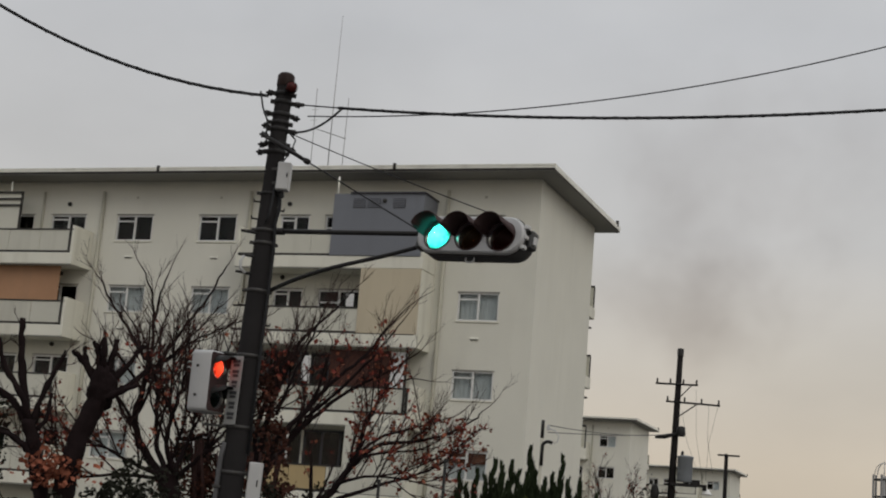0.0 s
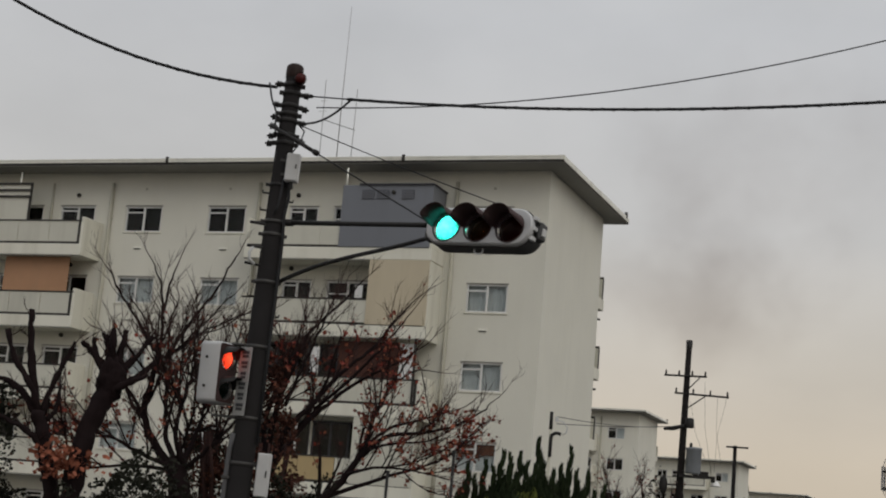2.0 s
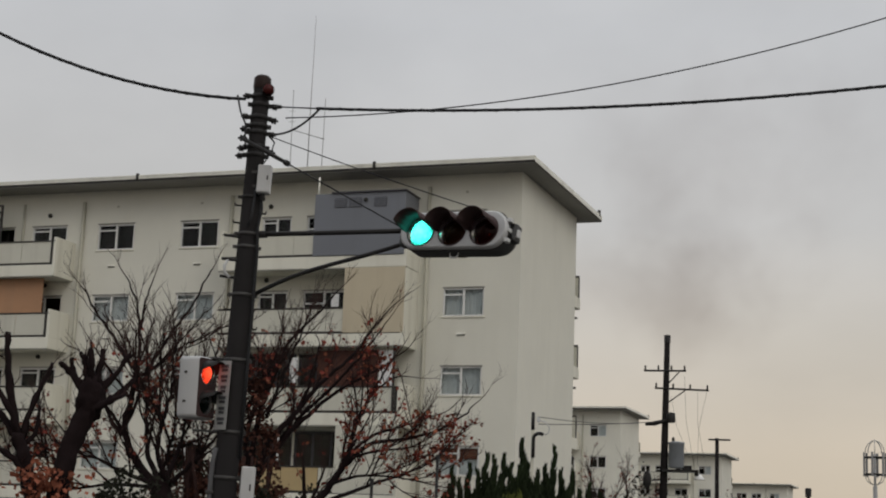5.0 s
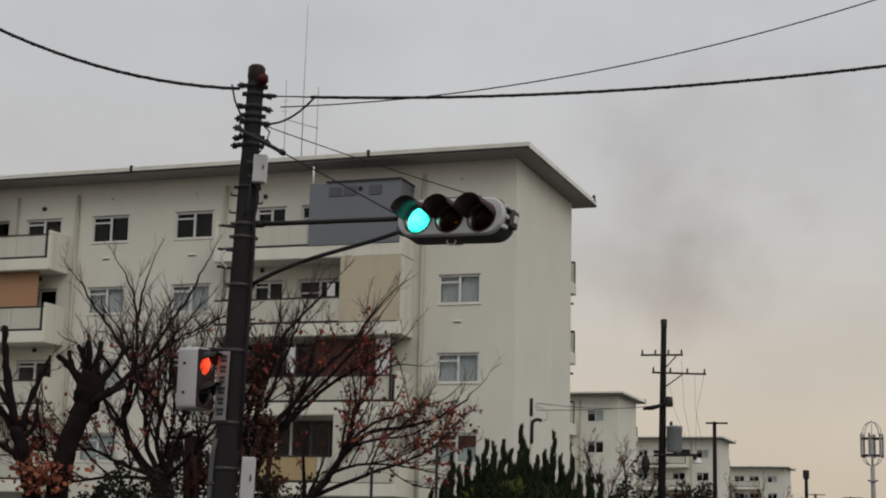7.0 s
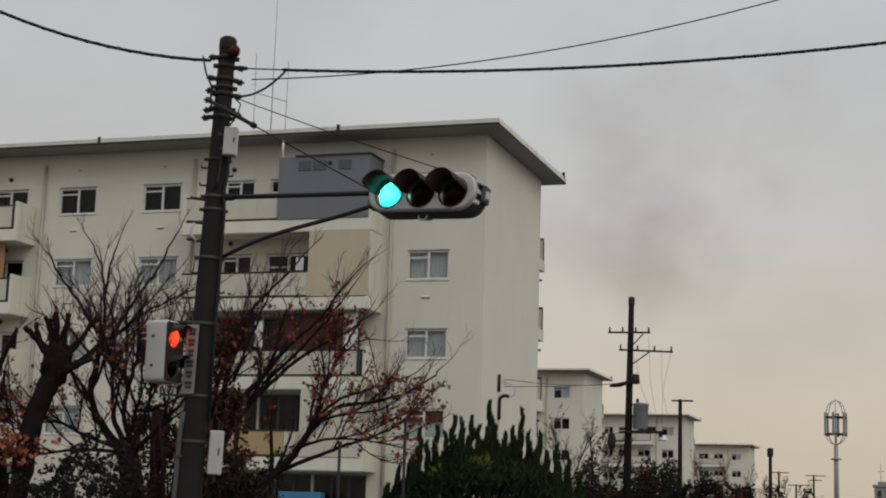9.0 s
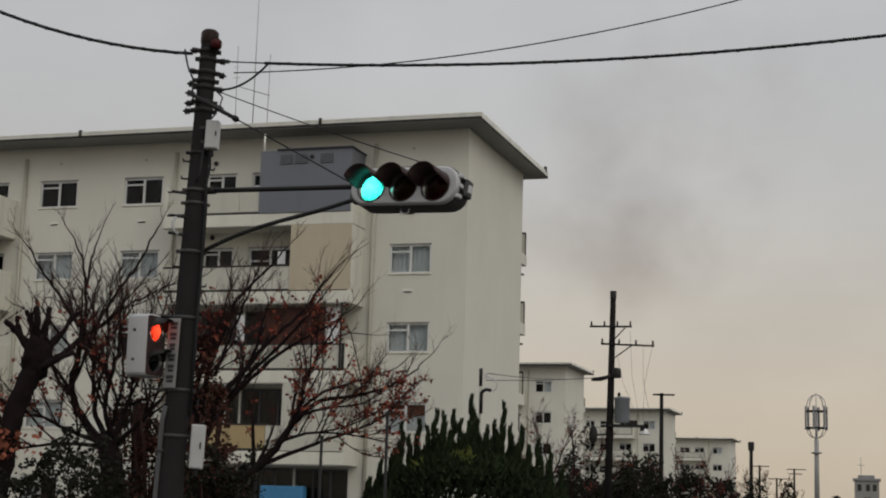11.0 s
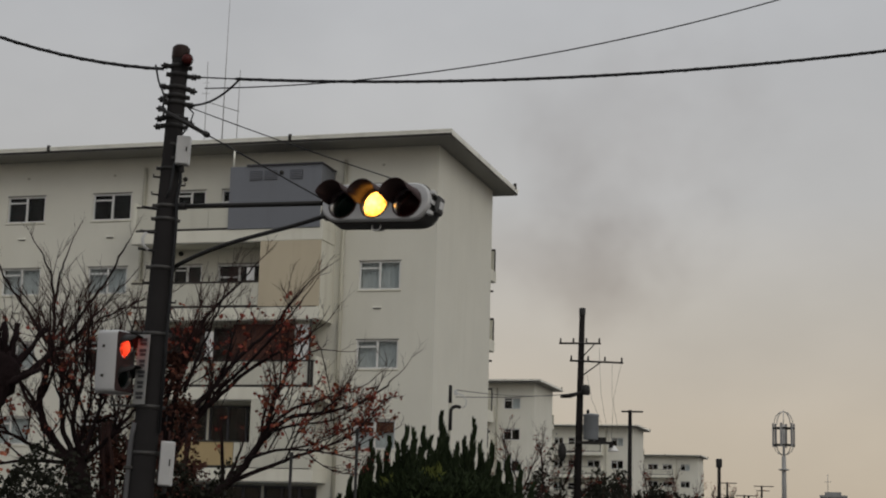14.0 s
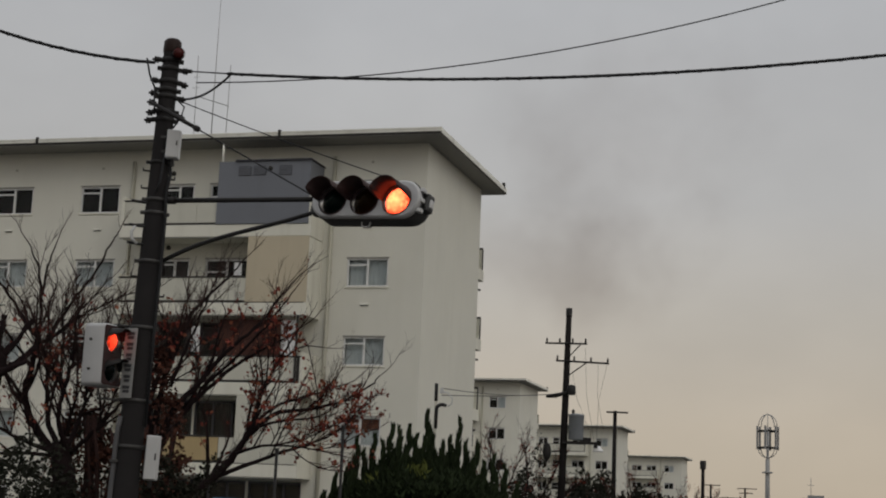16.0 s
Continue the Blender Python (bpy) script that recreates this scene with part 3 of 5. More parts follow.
def apartment_building(label, clutter=True):
    t = thing("apartment_building", Matrix(), label, "apartment block", "row of apartment blocks")
    cols = [(-30.47, -28.97), (-27.1, -25.6), (-17.13, -15.7), (-44.6, -43.1), (-41.5, -40.0)]
    holes, wins = [], []
    for k, h in enumerate(HEADS):
        for c, (a, b) in enumerate(cols):
            holes.append((a, b, h - 0.95, h))
            wins.append((a, b, h - 0.95, h, ([0, 1, 1, 4, 2][k] if c != 1 else [0, 1, 0, 0, 1][k]) if clutter else [3, 0, 0, 1, 0][k], 2))
        for x0, x1 in BAYS:
            # a door-height window and two small ones at the back of each balcony
            spec = ((x0 + 0.95, x0 + 2.06, 0.75, 2), (x0 + 2.65, x0 + 4.2, 1.75, 2), (x1 - 1.9, x1 - 0.42, 0.75, 2))
            if k > 1 and x0 > -30 and clutter:      # wide glazed doors
                spec = ((x0 + 0.25, x0 + 2.55, 2.2, 3), (x0 + 2.62, x0 + 4.62, 2.2, 3)) + (((x0 + 4.7, x1 - 0.3, 2.2, 3),) if k == 4 else ())
            for a, b, drop, lights in spec:
                head = h + 0.42 if lights == 3 else h
                holes.append((a, b, head - drop, head))
                wins.append((a, b, head - drop, head, 0, lights))
    part("front_wall", holed_wall(LEFT, RIGHT, 0, TOP, FACE, FACE + 0.2, holes), M["wall"], t)
    part("gable_wall", boxes((RIGHT - 0.2, RIGHT, FACE + 0.2, BACK, 0, TOP)), M["wall"], t)
    part("gable_wall", boxes((LEFT, LEFT + 0.2, FACE + 0.2, BACK, 0, TOP)), M["wall"], t)
    part("back_wall", boxes((LEFT + 0.2, RIGHT - 0.2, BACK - 0.2, BACK, 0, TOP)), M["wall"], t)
    part("plinth", boxes((LEFT - 0.03, RIGHT + 0.03, FACE - 0.03, FACE - 0.002, 0, 0.5)), M["soffit"], t)
    # inner walls and floors, coloured near black so the windows look dark
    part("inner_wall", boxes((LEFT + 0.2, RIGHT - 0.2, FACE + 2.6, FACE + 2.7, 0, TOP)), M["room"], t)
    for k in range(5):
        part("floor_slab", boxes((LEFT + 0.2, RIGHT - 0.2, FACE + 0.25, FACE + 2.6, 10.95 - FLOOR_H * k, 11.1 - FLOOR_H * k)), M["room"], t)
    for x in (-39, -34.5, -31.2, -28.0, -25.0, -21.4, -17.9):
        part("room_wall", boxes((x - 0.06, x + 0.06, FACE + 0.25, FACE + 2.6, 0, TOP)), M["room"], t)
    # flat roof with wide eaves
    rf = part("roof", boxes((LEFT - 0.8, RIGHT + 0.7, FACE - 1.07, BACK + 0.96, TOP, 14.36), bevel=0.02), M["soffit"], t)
    part("roof_edge", boxes((LEFT - 0.83, RIGHT + 0.73, FACE - 1.10, FACE - 1.071, 14.245, 14.375), bevel=0.006), M["fascia"], rf)
    part("roof_edge", boxes((RIGHT + 0.701, RIGHT + 0.73, FACE - 1.07, BACK + 0.96, 14.2, 14.375), bevel=0.006), M["fascia"], rf)
    part("drip_edge", boxes((LEFT - 0.83, RIGHT + 0.745, FACE - 1.115, FACE - 1.101, 14.33, 14.38)), M["fascia"], rf)
    part("roofing", boxes((LEFT - 0.7, RIGHT + 0.6, FACE - 0.97, BACK + 0.86, 14.362, 14.385)), M["roofing"], rf)
    # dark strips that draw the shadow line under the white roof edge
    part("drip_shadow_strip", boxes((LEFT - 0.82, RIGHT + 0.72, FACE - 1.085, FACE - 1.0715, 14.165, 14.243)), M["rail"], rf)
    part("drip_shadow_strip", boxes((RIGHT + 0.7015, RIGHT + 0.715, FACE - 1.07, BACK + 0.96, 14.155, 14.198)), M["rail"], rf)
    for x in (-28.35, -19.35, -38.0):
        part("lightning_clip", boxes((x - 0.05, x + 0.05, FACE - 1.14, FACE - 1.05, 14.24, 14.44), bevel=0.01), M["rail"], rf)
    part("lightning_clip", boxes((RIGHT + 0.66, RIGHT + 0.76, BACK + 0.5, BACK + 0.6, 14.30, 14.52), bevel=0.01), M["rail"], rf)
    for a, b, c, d, cur, li in wins:
        w = window(t, a, b, c, d, FACE + 0.02, cur, li)
        if clutter and a == cols[2][0] and abs(d - HEADS[3]) < 0.01:
            part("red_blind", boxes((0.06, b - a - 0.06, 0.125, 0.14, (d - c) * 0.58, d - c - 0.05)), M["leaf_orange"], w, "rust-red cloth over the upper window")
    styles = [["partition", "orange", "", "", ""], ["box", "beige", "rust", "ochre", "tarp"]] if clutter else [[""] * 5] * 2
    for (x0, x1), st in zip(BAYS, styles):
        for k in range(4):
            balcony(t, x0, x1, k, st[k])
    for x in (-31.08, -25.09, -17.72, -39.0):
        part("drainpipe", rod([(x, FACE - 0.07, 0.2), (x, FACE - 0.07, 13.75)], 0.065, 10), M["pipe"], t)
        for z in (2, 4.6, 7.2, 9.8, 12.4):
            part("pipe_bracket", boxes((x - 0.08, x + 0.08, FACE - 0.08, FACE - 0.002, z, z + 0.04)), M["pipe"], t)
    part("drainpipe", rod([(-33.62, FACE - 0.06, 11.24), (-33.62, FACE - 0.06, 13.75)], 0.045, 10), M["pipe"], t)
    for k, h in enumerate(HEADS):
        for x in (-29.81, -26.35, -16.46, -43.9):
            vent(t, x, h - 1.53, FACE)
        for x in (-32.52, -23.59):
            vent(t, x, h + 0.4, FACE, True)
        if k == 0:
            for x in (-29.7, -26.3, -16.4):
                part("anchor_plate", boxes((x - 0.05, x + 0.05, FACE - 0.02, FACE - 0.002, h + 0.6, h + 0.68), bevel=0.006), M["pipe"], t)
    # landings at the back that show past the gable
    for k in range(4):
        z = 10.8 - FLOOR_H * k
        part("landing", boxes((RIGHT - 2.2, RIGHT - 0.02, BACK + 0.002, BACK + 0.85, z, z + 0.42), bevel=0.015), M["trim"], t)
        part("landing_rail", boxes((RIGHT - 2.2, RIGHT - 0.04, BACK + 0.70, BACK + 0.76, z + 1.20, z + 1.27)), M["rail"], t)
        part("landing_panel", boxes((RIGHT - 2.2, RIGHT - 0.06, BACK + 0.62, BACK + 0.68, z + 0.42, z + 1.18)), M["panel"], t)
        part("landing_post", boxes((RIGHT - 0.10, RIGHT - 0.03, BACK + 0.69, BACK + 0.77, z + 0.42, z + 1.2)), M["rail"], t)
        part("pipe_stub", rod([(RIGHT - 0.3, BACK, z - 0.38), (RIGHT - 0.1, BACK + 0.7, z - 0.33)], 0.04), M["rail"], t)
    return t


block = apartment_building("five-storey cream concrete apartment block with balconies and flat roof")
plain = apartment_building("distant five-storey cream apartment block with flat roof", False)
plain.matrix_world = pose(-15.1, 80.2, 0)
for dx, dy in ((-15.3, 132.5), (-15.8, 196.0)):
    copy_thing(plain, pose(dx, dy, 0))

bm = boxes((-21.0, -19.5, FACE - 0.9, FACE - 0.5, 0, 2.35), bevel=0.05)
tagged(part("tarpaulin_stack", bm, M["blue"], None), "stack under a blue tarpaulin below the balcony", "tarpaulin")


def rooftop_antenna():
    t = thing("rooftop_antenna", pose(-23.28, 50, 14.385), "thin grey television mast with side rods on the roof", "antenna")
    part("mast", rod([(0, 0, 0), (0.0, 0, 3.2), (0.02, 0, 6.6)], [0.022, 0.016, 0.008], 6), M["steel"], t)
    part("foot", boxes((-0.2, 0.2, -0.2, 0.2, 0, 0.06), bevel=0.01), M["steel"], t)
    part("boom", rod([(-0.72, 0, 2.30), (0.62, 0, 1.86)], 0.016, 6), M["steel"], t)
    part("side_rod", rod([(-0.68, 0, 0.0), (-0.72, 0, 3.8)], 0.014, 6), M["steel"], t)
    part("side_rod", rod([(0.56, 0, 0.0), (0.58, 0, 3.4)], 0.014, 6), M["steel"], t)
    for z, w in ((3.0, 0.25), (2.6, 0.3)):
        part("element", rod([(-0.72 - w / 2, 0, z), (-0.72 + w / 2, 0, z)], 0.008, 5), M["steel"], t)


rooftop_antenna()

# ---------------------------------------------------------------- the pole at the crossing
POLE = Vector((-7.919, 15.596, -0.03))
POLE_H = 6.97
RIGHTWARD = Vector((0.891, 0.454, 0))        # across the line of sight at the pole
AWAY = Vector((-0.454, 0.891, 0))


def pole_radius(z):
    return 0.162 - 0.0102 * z


LEAN = 0.030                                 # the pole leans, metres per metre
LEAN_M = pose(0, 0, 0, 0, math.degrees(math.atan(LEAN)), 0)


def at_pole(x, y, z):
    return POLE + RIGHTWARD * (x + LEAN * (z - 6.2)) + AWAY * y + Vector((0, 0, z))


def clamp_band(parent, z, mat, h=0.05, ears=True, name="band"):
    r = pole_radius(z)
    bm = lathe(bmesh.new(), [(r + 0.001, z), (r + 0.012, z + 0.004), (r + 0.012, z + h - 0.004), (r + 0.001, z + h)], 20)
    if ears:
        for s in (-1, 1):
            a, b = sorted((s * (r + 0.005), s * (r + 0.05)))
            box(bm, a, b, -0.02, 0.02, z + 0.004, z + h - 0.004, 0.006)
    return part(name, bm, mat, parent)


def insulator(parent, x, y, z, side, mat):
    """A ribbed insulator on a bolt that sticks out sideways."""
    prof = [(0.016, 0), (0.018, 0.03), (0.036, 0.035), (0.038, 0.055), (0.024, 0.06), (0.040, 0.066), (0.038, 0.085), (0.014, 0.09), (0.014, 0.11)]
    bm = lathe(bmesh.new(), [(r, side * h) for r, h in prof], 12, "x", (x, y, z))
    part("insulator", bm, mat, parent)


def signal_pole():
    t = thing("concrete_pole", Matrix.Translation(at_pole(0, 0, 0)) @ pose(0, 0, 0, 0, 0, 27) @ LEAN_M, "dark weathered concrete pole with steel bands and cable clamps", "utility pole")
    zs = [0, 1.5, 3.0, 4.5, 6.0, 6.9, POLE_H]
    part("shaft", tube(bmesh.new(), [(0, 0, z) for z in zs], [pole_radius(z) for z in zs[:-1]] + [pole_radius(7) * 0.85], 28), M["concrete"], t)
    part("top_cap", lathe(bmesh.new(), [(0.098, 6.84), (0.101, 6.86), (0.099, 6.97), (0.07, 7.0), (0.001, 7.01)], 20), M["porcelain"], t)
    lamp = part("warning_lamp", lathe(bmesh.new(), [(0.001, -0.19), (0.05, -0.185), (0.062, -0.15), (0.062, -0.06), (0.03, -0.02), (0.03, 0)], 18, "y", (0.075, -0.02, 6.80)), M["redcap"], t, "dull red round lamp cover")
    part("lamp_ring", lathe(bmesh.new(), [(0.068, -0.15), (0.072, -0.13), (0.068, -0.11)], 18, "y", (0.075, -0.02, 6.80)), M["black"], lamp)
    for z in (6.72, 6.62, 6.47, 6.37, 6.29, 6.12, 6.02, 5.53):
        clamp_band(t, z, M["black"], 0.055 if z > 6 else 0.04)
    for z in (5.10, 4.95, 4.40, 3.66, 2.86, 2.36):
        clamp_band(t, z, M["band"], 0.045)
    for x, z, s in ((0.11, 6.645, 1), (0.11, 6.48, 1), (0.10, 6.31, 1), (-0.10, 6.50, -1), (-0.10, 6.35, -1), (-0.11, 6.24, -1), (-0.11, 6.12, -1), (-0.12, 6.03, -1), (-0.1, 6.745, -1), (0.11, 6.1, 1)):
        insulator(t, x, 0, z, s, M["black"])
    # step bolts and short brackets
    for z, s in ((5.45, -1), (5.25, -1), (5.38, 1), (4.25, -1), (4.05, 1), (3.5, 1)):
        part("step_bolt", rod([(s * 0.08, 0, z), (s * (pole_radius(z) + 0.07), 0, z), (s * (pole_radius(z) + 0.07), 0, z + 0.03)], 0.011, 6), M["black"], t)
    for z in (5.07, 4.80, 4.60):
        part("bracket_rod", rod([(0, -0.05, z), (-0.27, -0.08, z + 0.01)], 0.016, 6), M["black"], t)
    part("cable_loop", rod([(-0.20, -0.07, 4.80), (-0.23, -0.09, 4.73), (-0.22, -0.09, 4.65), (-0.16, -0.08, 4.60)], 0.018, 6), M["boxgrey"], t)
    # a pale conduit strapped to the shaft's lower half, cables further up
    part("conduit", rod([(-0.165, -0.06, 0.05), (-0.155, -0.06, 1.4), (-0.148, -0.06, 2.55), (-0.13, -0.08, 2.70)], 0.028, 10), M["conduit"], t)
    for z in (0.6, 1.5, 2.2):
        part("conduit_clip", boxes((-0.20, -0.11, -0.10, -0.02, z, z + 0.035), bevel=0.006), M["band"], t)
    part("down_cable", rod([(0.10, -0.09, 5.62), (0.125, -0.10, 5.4), (0.10, -0.12, 5.2), (0.12, -0.1, 4.9), (0.125, -0.10, 4.5), (0.13, -0.10, 3.6), (0.14, -0.09, 2.6)], 0.018, 6), M["cable"], t)
    part("down_cable", rod([(0.04, -0.12, 5.62), (0.02, -0.13, 5.3), (-0.01, -0.14, 5.2)], 0.015, 6), M["cable"], t)
    part("jumper_cable", rod([(-0.27, -0.02, 6.74), (-0.22, -0.03, 6.55), (-0.15, -0.05, 6.40), (-0.14, -0.08, 6.25), (-0.12, -0.1, 6.1)], 0.011, 6), M["cable"], t)
    part("jumper_cable", rod([(0.12, 0, 6.30), (0.20, -0.03, 6.22), (0.17, -0.06, 6.08), (0.10, -0.08, 5.95)], 0.009, 6), M["cable"], t)
    return t


signal_pole()


def junction_box(name, x, y, z, w, d, h, label):
    t = thing(name, Matrix.Translation(at_pole(x, y, z)) @ pose(0, 0, 0, 0, 0, 27 - 12) @ LEAN_M, label, "junction box", "boxes on the pole")
    part("case", boxes((-w / 2, w / 2, -d / 2, d / 2, 0, h), bevel=0.014), M["boxgrey"], t)
    part("lid", boxes((-w / 2 + 0.012, w / 2 - 0.012, -d / 2 - 0.012, -d / 2 - 0.001, 0.012, h - 0.012), bevel=0.005), M["boxgrey"], t)
    part("latch", boxes((w / 2 - 0.035, w / 2 - 0.02, -d / 2 - 0.022, -d / 2 - 0.0125, h * 0.45, h * 0.6)), M["rail"], t)
    part("strap", boxes((-w / 2 - 0.08, -w / 2 + 0.02, 0.0, d / 2 + 0.03, h * 0.22, h * 0.22 + 0.03)), M["band"], t)
    part("strap", boxes((-w / 2 - 0.08, -w / 2 + 0.02, 0.0, d / 2 + 0.03, h * 0.72, h * 0.72 + 0.03)), M["band"], t)
    part("cable_gland", lathe(bmesh.new(), [(0.022, -0.08), (0.025, -0.03), (0.018, 0.002)], 10), M["black"], t)
    return t


junction_box("junction_box", 0.125, -0.13, 5.575, 0.15, 0.12, 0.33, "small pale grey steel box strapped to the pole")
junction_box("switch_box", 0.25, -0.03, 2.035, 0.145, 0.11, 0.48, "tall pale grey switch box strapped low on the pole")


def name_plate():
    t = thing("name_plate", Matrix.Translation(at_pole(-0.105, -0.115, 2.90)) @ LEAN_M @ pose(0, 0, 0, 0, 0, 27 - 42), "white vertical name plate strapped to the pole", "sign")
    part("board", boxes((-0.085, 0.085, -0.008, 0.0, 0, 0.76), bevel=0.003), M["plate"], t)
    for i in range(6):
        z = 0.055 + 0.117 * i
        w = (0.052, 0.045, 0.05, 0.04, 0.048, 0.052)[i]
        part("letter_bar", boxes((-w, w, -0.012, -0.0085, z + 0.042, z + 0.078)), M["ink"], t)
        part("letter_bar", boxes((-w * 0.8, w * 0.9, -0.012, -0.0085, z, z + 0.032)), M["ink"], t)


name_plate()

# ---------------------------------------------------------------- the traffic signal
SIG = Vector((-5.325, 15.09, 4.96))
SIG_M = Matrix.Translation(SIG) @ pose(0, 0, 0, 0, 0, -11) @ pose(0, 0, 0, -11, 0, 0) @ pose(0, 0, 0, 0, 3.2, 0)
HEAD_D = 0.30


def outline(w, h, r, n=10):
    """A rounded rectangle in x-z, counter-clockwise."""
    pts = []
    for cx, cz, a0 in ((w / 2 - r, h / 2 - r, 0), (-w / 2 + r, h / 2 - r, 90), (-w / 2 + r, -h / 2 + r, 180), (w / 2 - r, -h / 2 + r, 270)):
        for k in range(n + 1):
            a = radians(a0 + 90 * k / n)
            pts.append((cx + r * math.cos(a), cz + r * math.sin(a)))
    return pts


def shell(sections, caps=(True, True)):
    """Lofts rounded rectangles (width, height, radius, y)."""
    bm = bmesh.new()
    rings = [[bm.verts.new((x, y, z)) for x, z in outline(w, h, r)] for w, h, r, y in sections]
    for a, b in zip(rings, rings[1:]):
        for k in range(len(a)):
            bm.faces.new((a[k], a[(k + 1) % len(a)], b[(k + 1) % len(a)], b[k])).smooth = True
    if caps[0]:
        bm.faces.new(rings[0])
    if caps[1]:
        bm.faces.new(rings[-1][::-1])
    return bm


def plate_with_holes(w, h, r, y, centres, hole_r):
    bm = bmesh.new()
    edges = []
    loops = [outline(w, h, r)] + [[(cx + hole_r * math.cos(2 * math.pi * k / 32), cz + hole_r * math.sin(2 * math.pi * k / 32)) for k in range(32)] for cx, cz in centres]
    for lp in loops:
        vs = [bm.verts.new((x, y, z)) for x, z in lp]
        edges += [bm.edges.new((vs[k], vs[(k + 1) % len(vs)])) for k in range(len(vs))]
    bmesh.ops.triangle_fill(bm, edges=edges, use_beauty=True)
    return bm


def visor(cx, cz, r, length, reach=6, back=0.3):
    """A round hood over the upper half of a lens, cut back more on one side."""
    bm = bmesh.new()
    n = 40
    rows = []
    for i in range(n + 1):
        a = radians(-reach + (180 + 2 * reach) * i / n)
        u = min(1.0, max(0.0, (math.sin(a) + (0.04 if a < math.pi / 2 else back)) / (0.4 if a < math.pi / 2 else 0.55)))
        lo = 0.02 + (length - 0.02) * u * u * (3 - 2 * u)
        row = []
        for rr, y in ((r, 0.0), (r, -lo), (r + 0.005, -lo), (r + 0.005, 0.0)):
            row.append(bm.verts.new((cx + rr * math.cos(a), y, cz + rr * math.sin(a) + 0.08 * y)))
        rows.append(row)
    for p, q in zip(rows, rows[1:]):
        for k in range(3):
            bm.faces.new((p[k], q[k], q[k + 1], p[k + 1])).smooth = True
    return bm


LAMPS = {}


def lamp_disc(key, parent, x, z, r, glow):
    """A lamp that faces the lens when lit and is turned to its dark back when not."""
    bm = lathe(bmesh.new(), [(0.001, -0.068), (r * 0.4, -0.059), (r * 0.73, -0.034), (r * 0.93, -0.011), (r, 0.0)], 28, "y")
    ob = part("lamp", bm, glow, parent)
    part("lamp_back", lathe(bmesh.new(), [(r + 0.001, 0.001), (r + 0.001, 0.006), (r * 0.8, 0.02), (0.001, 0.022)], 28, "y"), M["inside"], ob)
    LAMPS[key] = (ob, x, z)
    return ob


def traffic_signal():
    t = thing("traffic_signal", SIG_M, "grey horizontal traffic signal with three visored lamps on an arm", "traffic light")
    centres = [(-0.385, -0.014), (0.0, -0.014), (0.385, -0.014)]
    part("front_plate", plate_with_holes(1.25, 0.375, 0.185, -0.001, centres, 0.162), M["signal"], t)
    part("housing", shell([(1.25, 0.375, 0.185, 0.0), (1.29, 0.41, 0.2, 0.012), (1.29, 0.41, 0.2, 0.06)], (False, False)), M["signal"], t)
    # rear half coloured dark to stand for the housing's shaded underside
    part("back_shell", shell([(1.29, 0.43, 0.205, 0.061), (1.29, 0.43, 0.205, 0.25), (1.22, 0.36, 0.17, HEAD_D + 0.03), (1.06, 0.24, 0.11, HEAD_D + 0.06)], (False, True)), M["signal_dark"], t)
    for (cx, cz), key, lens in zip(centres, ("green", "amber", "red"), ("green_lens", "amber_lens", "red_lens")):
        part("lamp_chamber", lathe(bmesh.new(), [(0.162, 0.0), (0.162, 0.29), (0.001, 0.29)], 32, "y", (cx, 0, cz)), M["inside"], t)
        part("bezel", lathe(bmesh.new(), [(0.160, -0.004), (0.160, -0.012), (0.168, -0.012), (0.172, -0.004)], 32, "y", (cx, 0, cz)), M["visor"], t)
        ln = part("lens", lathe(bmesh.new(), [(0.001, -0.080), (0.06, -0.070), (0.115, -0.044), (0.148, -0.016), (0.161, -0.002)], 32, "y", (cx, 0, cz)), M[lens], t, key + " glass lens")
        part("visor", visor(cx, cz, 0.163, 0.315), M["visor"], t)
        lamp_disc(key, t, cx, cz, 0.157, M["lamp"])
    part("eye_bolt", rod([(-0.05, 0.12, -0.215), (-0.05, 0.12, -0.25), (-0.02, 0.12, -0.27), (0.03, 0.12, -0.27), (0.05, 0.12, -0.25), (0.05, 0.12, -0.215)], 0.010, 6), M["boxgrey"], t)
    part("end_bracket", boxes((0.60, 0.70, 0.10, 0.24, -0.09, 0.10), bevel=0.02), M["signal_dark"], t)
    part("end_bracket", boxes((0.655, 0.72, 0.13, 0.2, -0.05, 0.04), bevel=0.012), M["boxgrey"], t)
    for z in (-0.05, 0.07):
        part("bolt", lathe(bmesh.new(), [(0.018, 0.08), (0.018, 0.105), (0.001, 0.108)], 8, "y", (0.66, 0, z)), M["band"], t)
    for z in (-0.11, 0.0, 0.11):
        part("hinge", boxes((0.615, 0.665, 0.03, 0.10, z - 0.022, z + 0.022), bevel=0.008), M["boxgrey"], t)
    part("door_seam", shell([(1.296, 0.416, 0.2, 0.058), (1.302, 0.436, 0.207, 0.060), (1.296, 0.436, 0.207, 0.066)], (False, False)), M["rail"], t)
    part("arm_flange", boxes((-0.70, -0.60, 0.08, 0.22, -0.13, 0.12), bevel=0.02), M["signal_dark"], t)
    return t


traffic_signal()
head_l = SIG_M @ Vector((-0.66, 0.15, 0.06))
head_l2 = SIG_M @ Vector((-0.62, 0.15, -0.07))


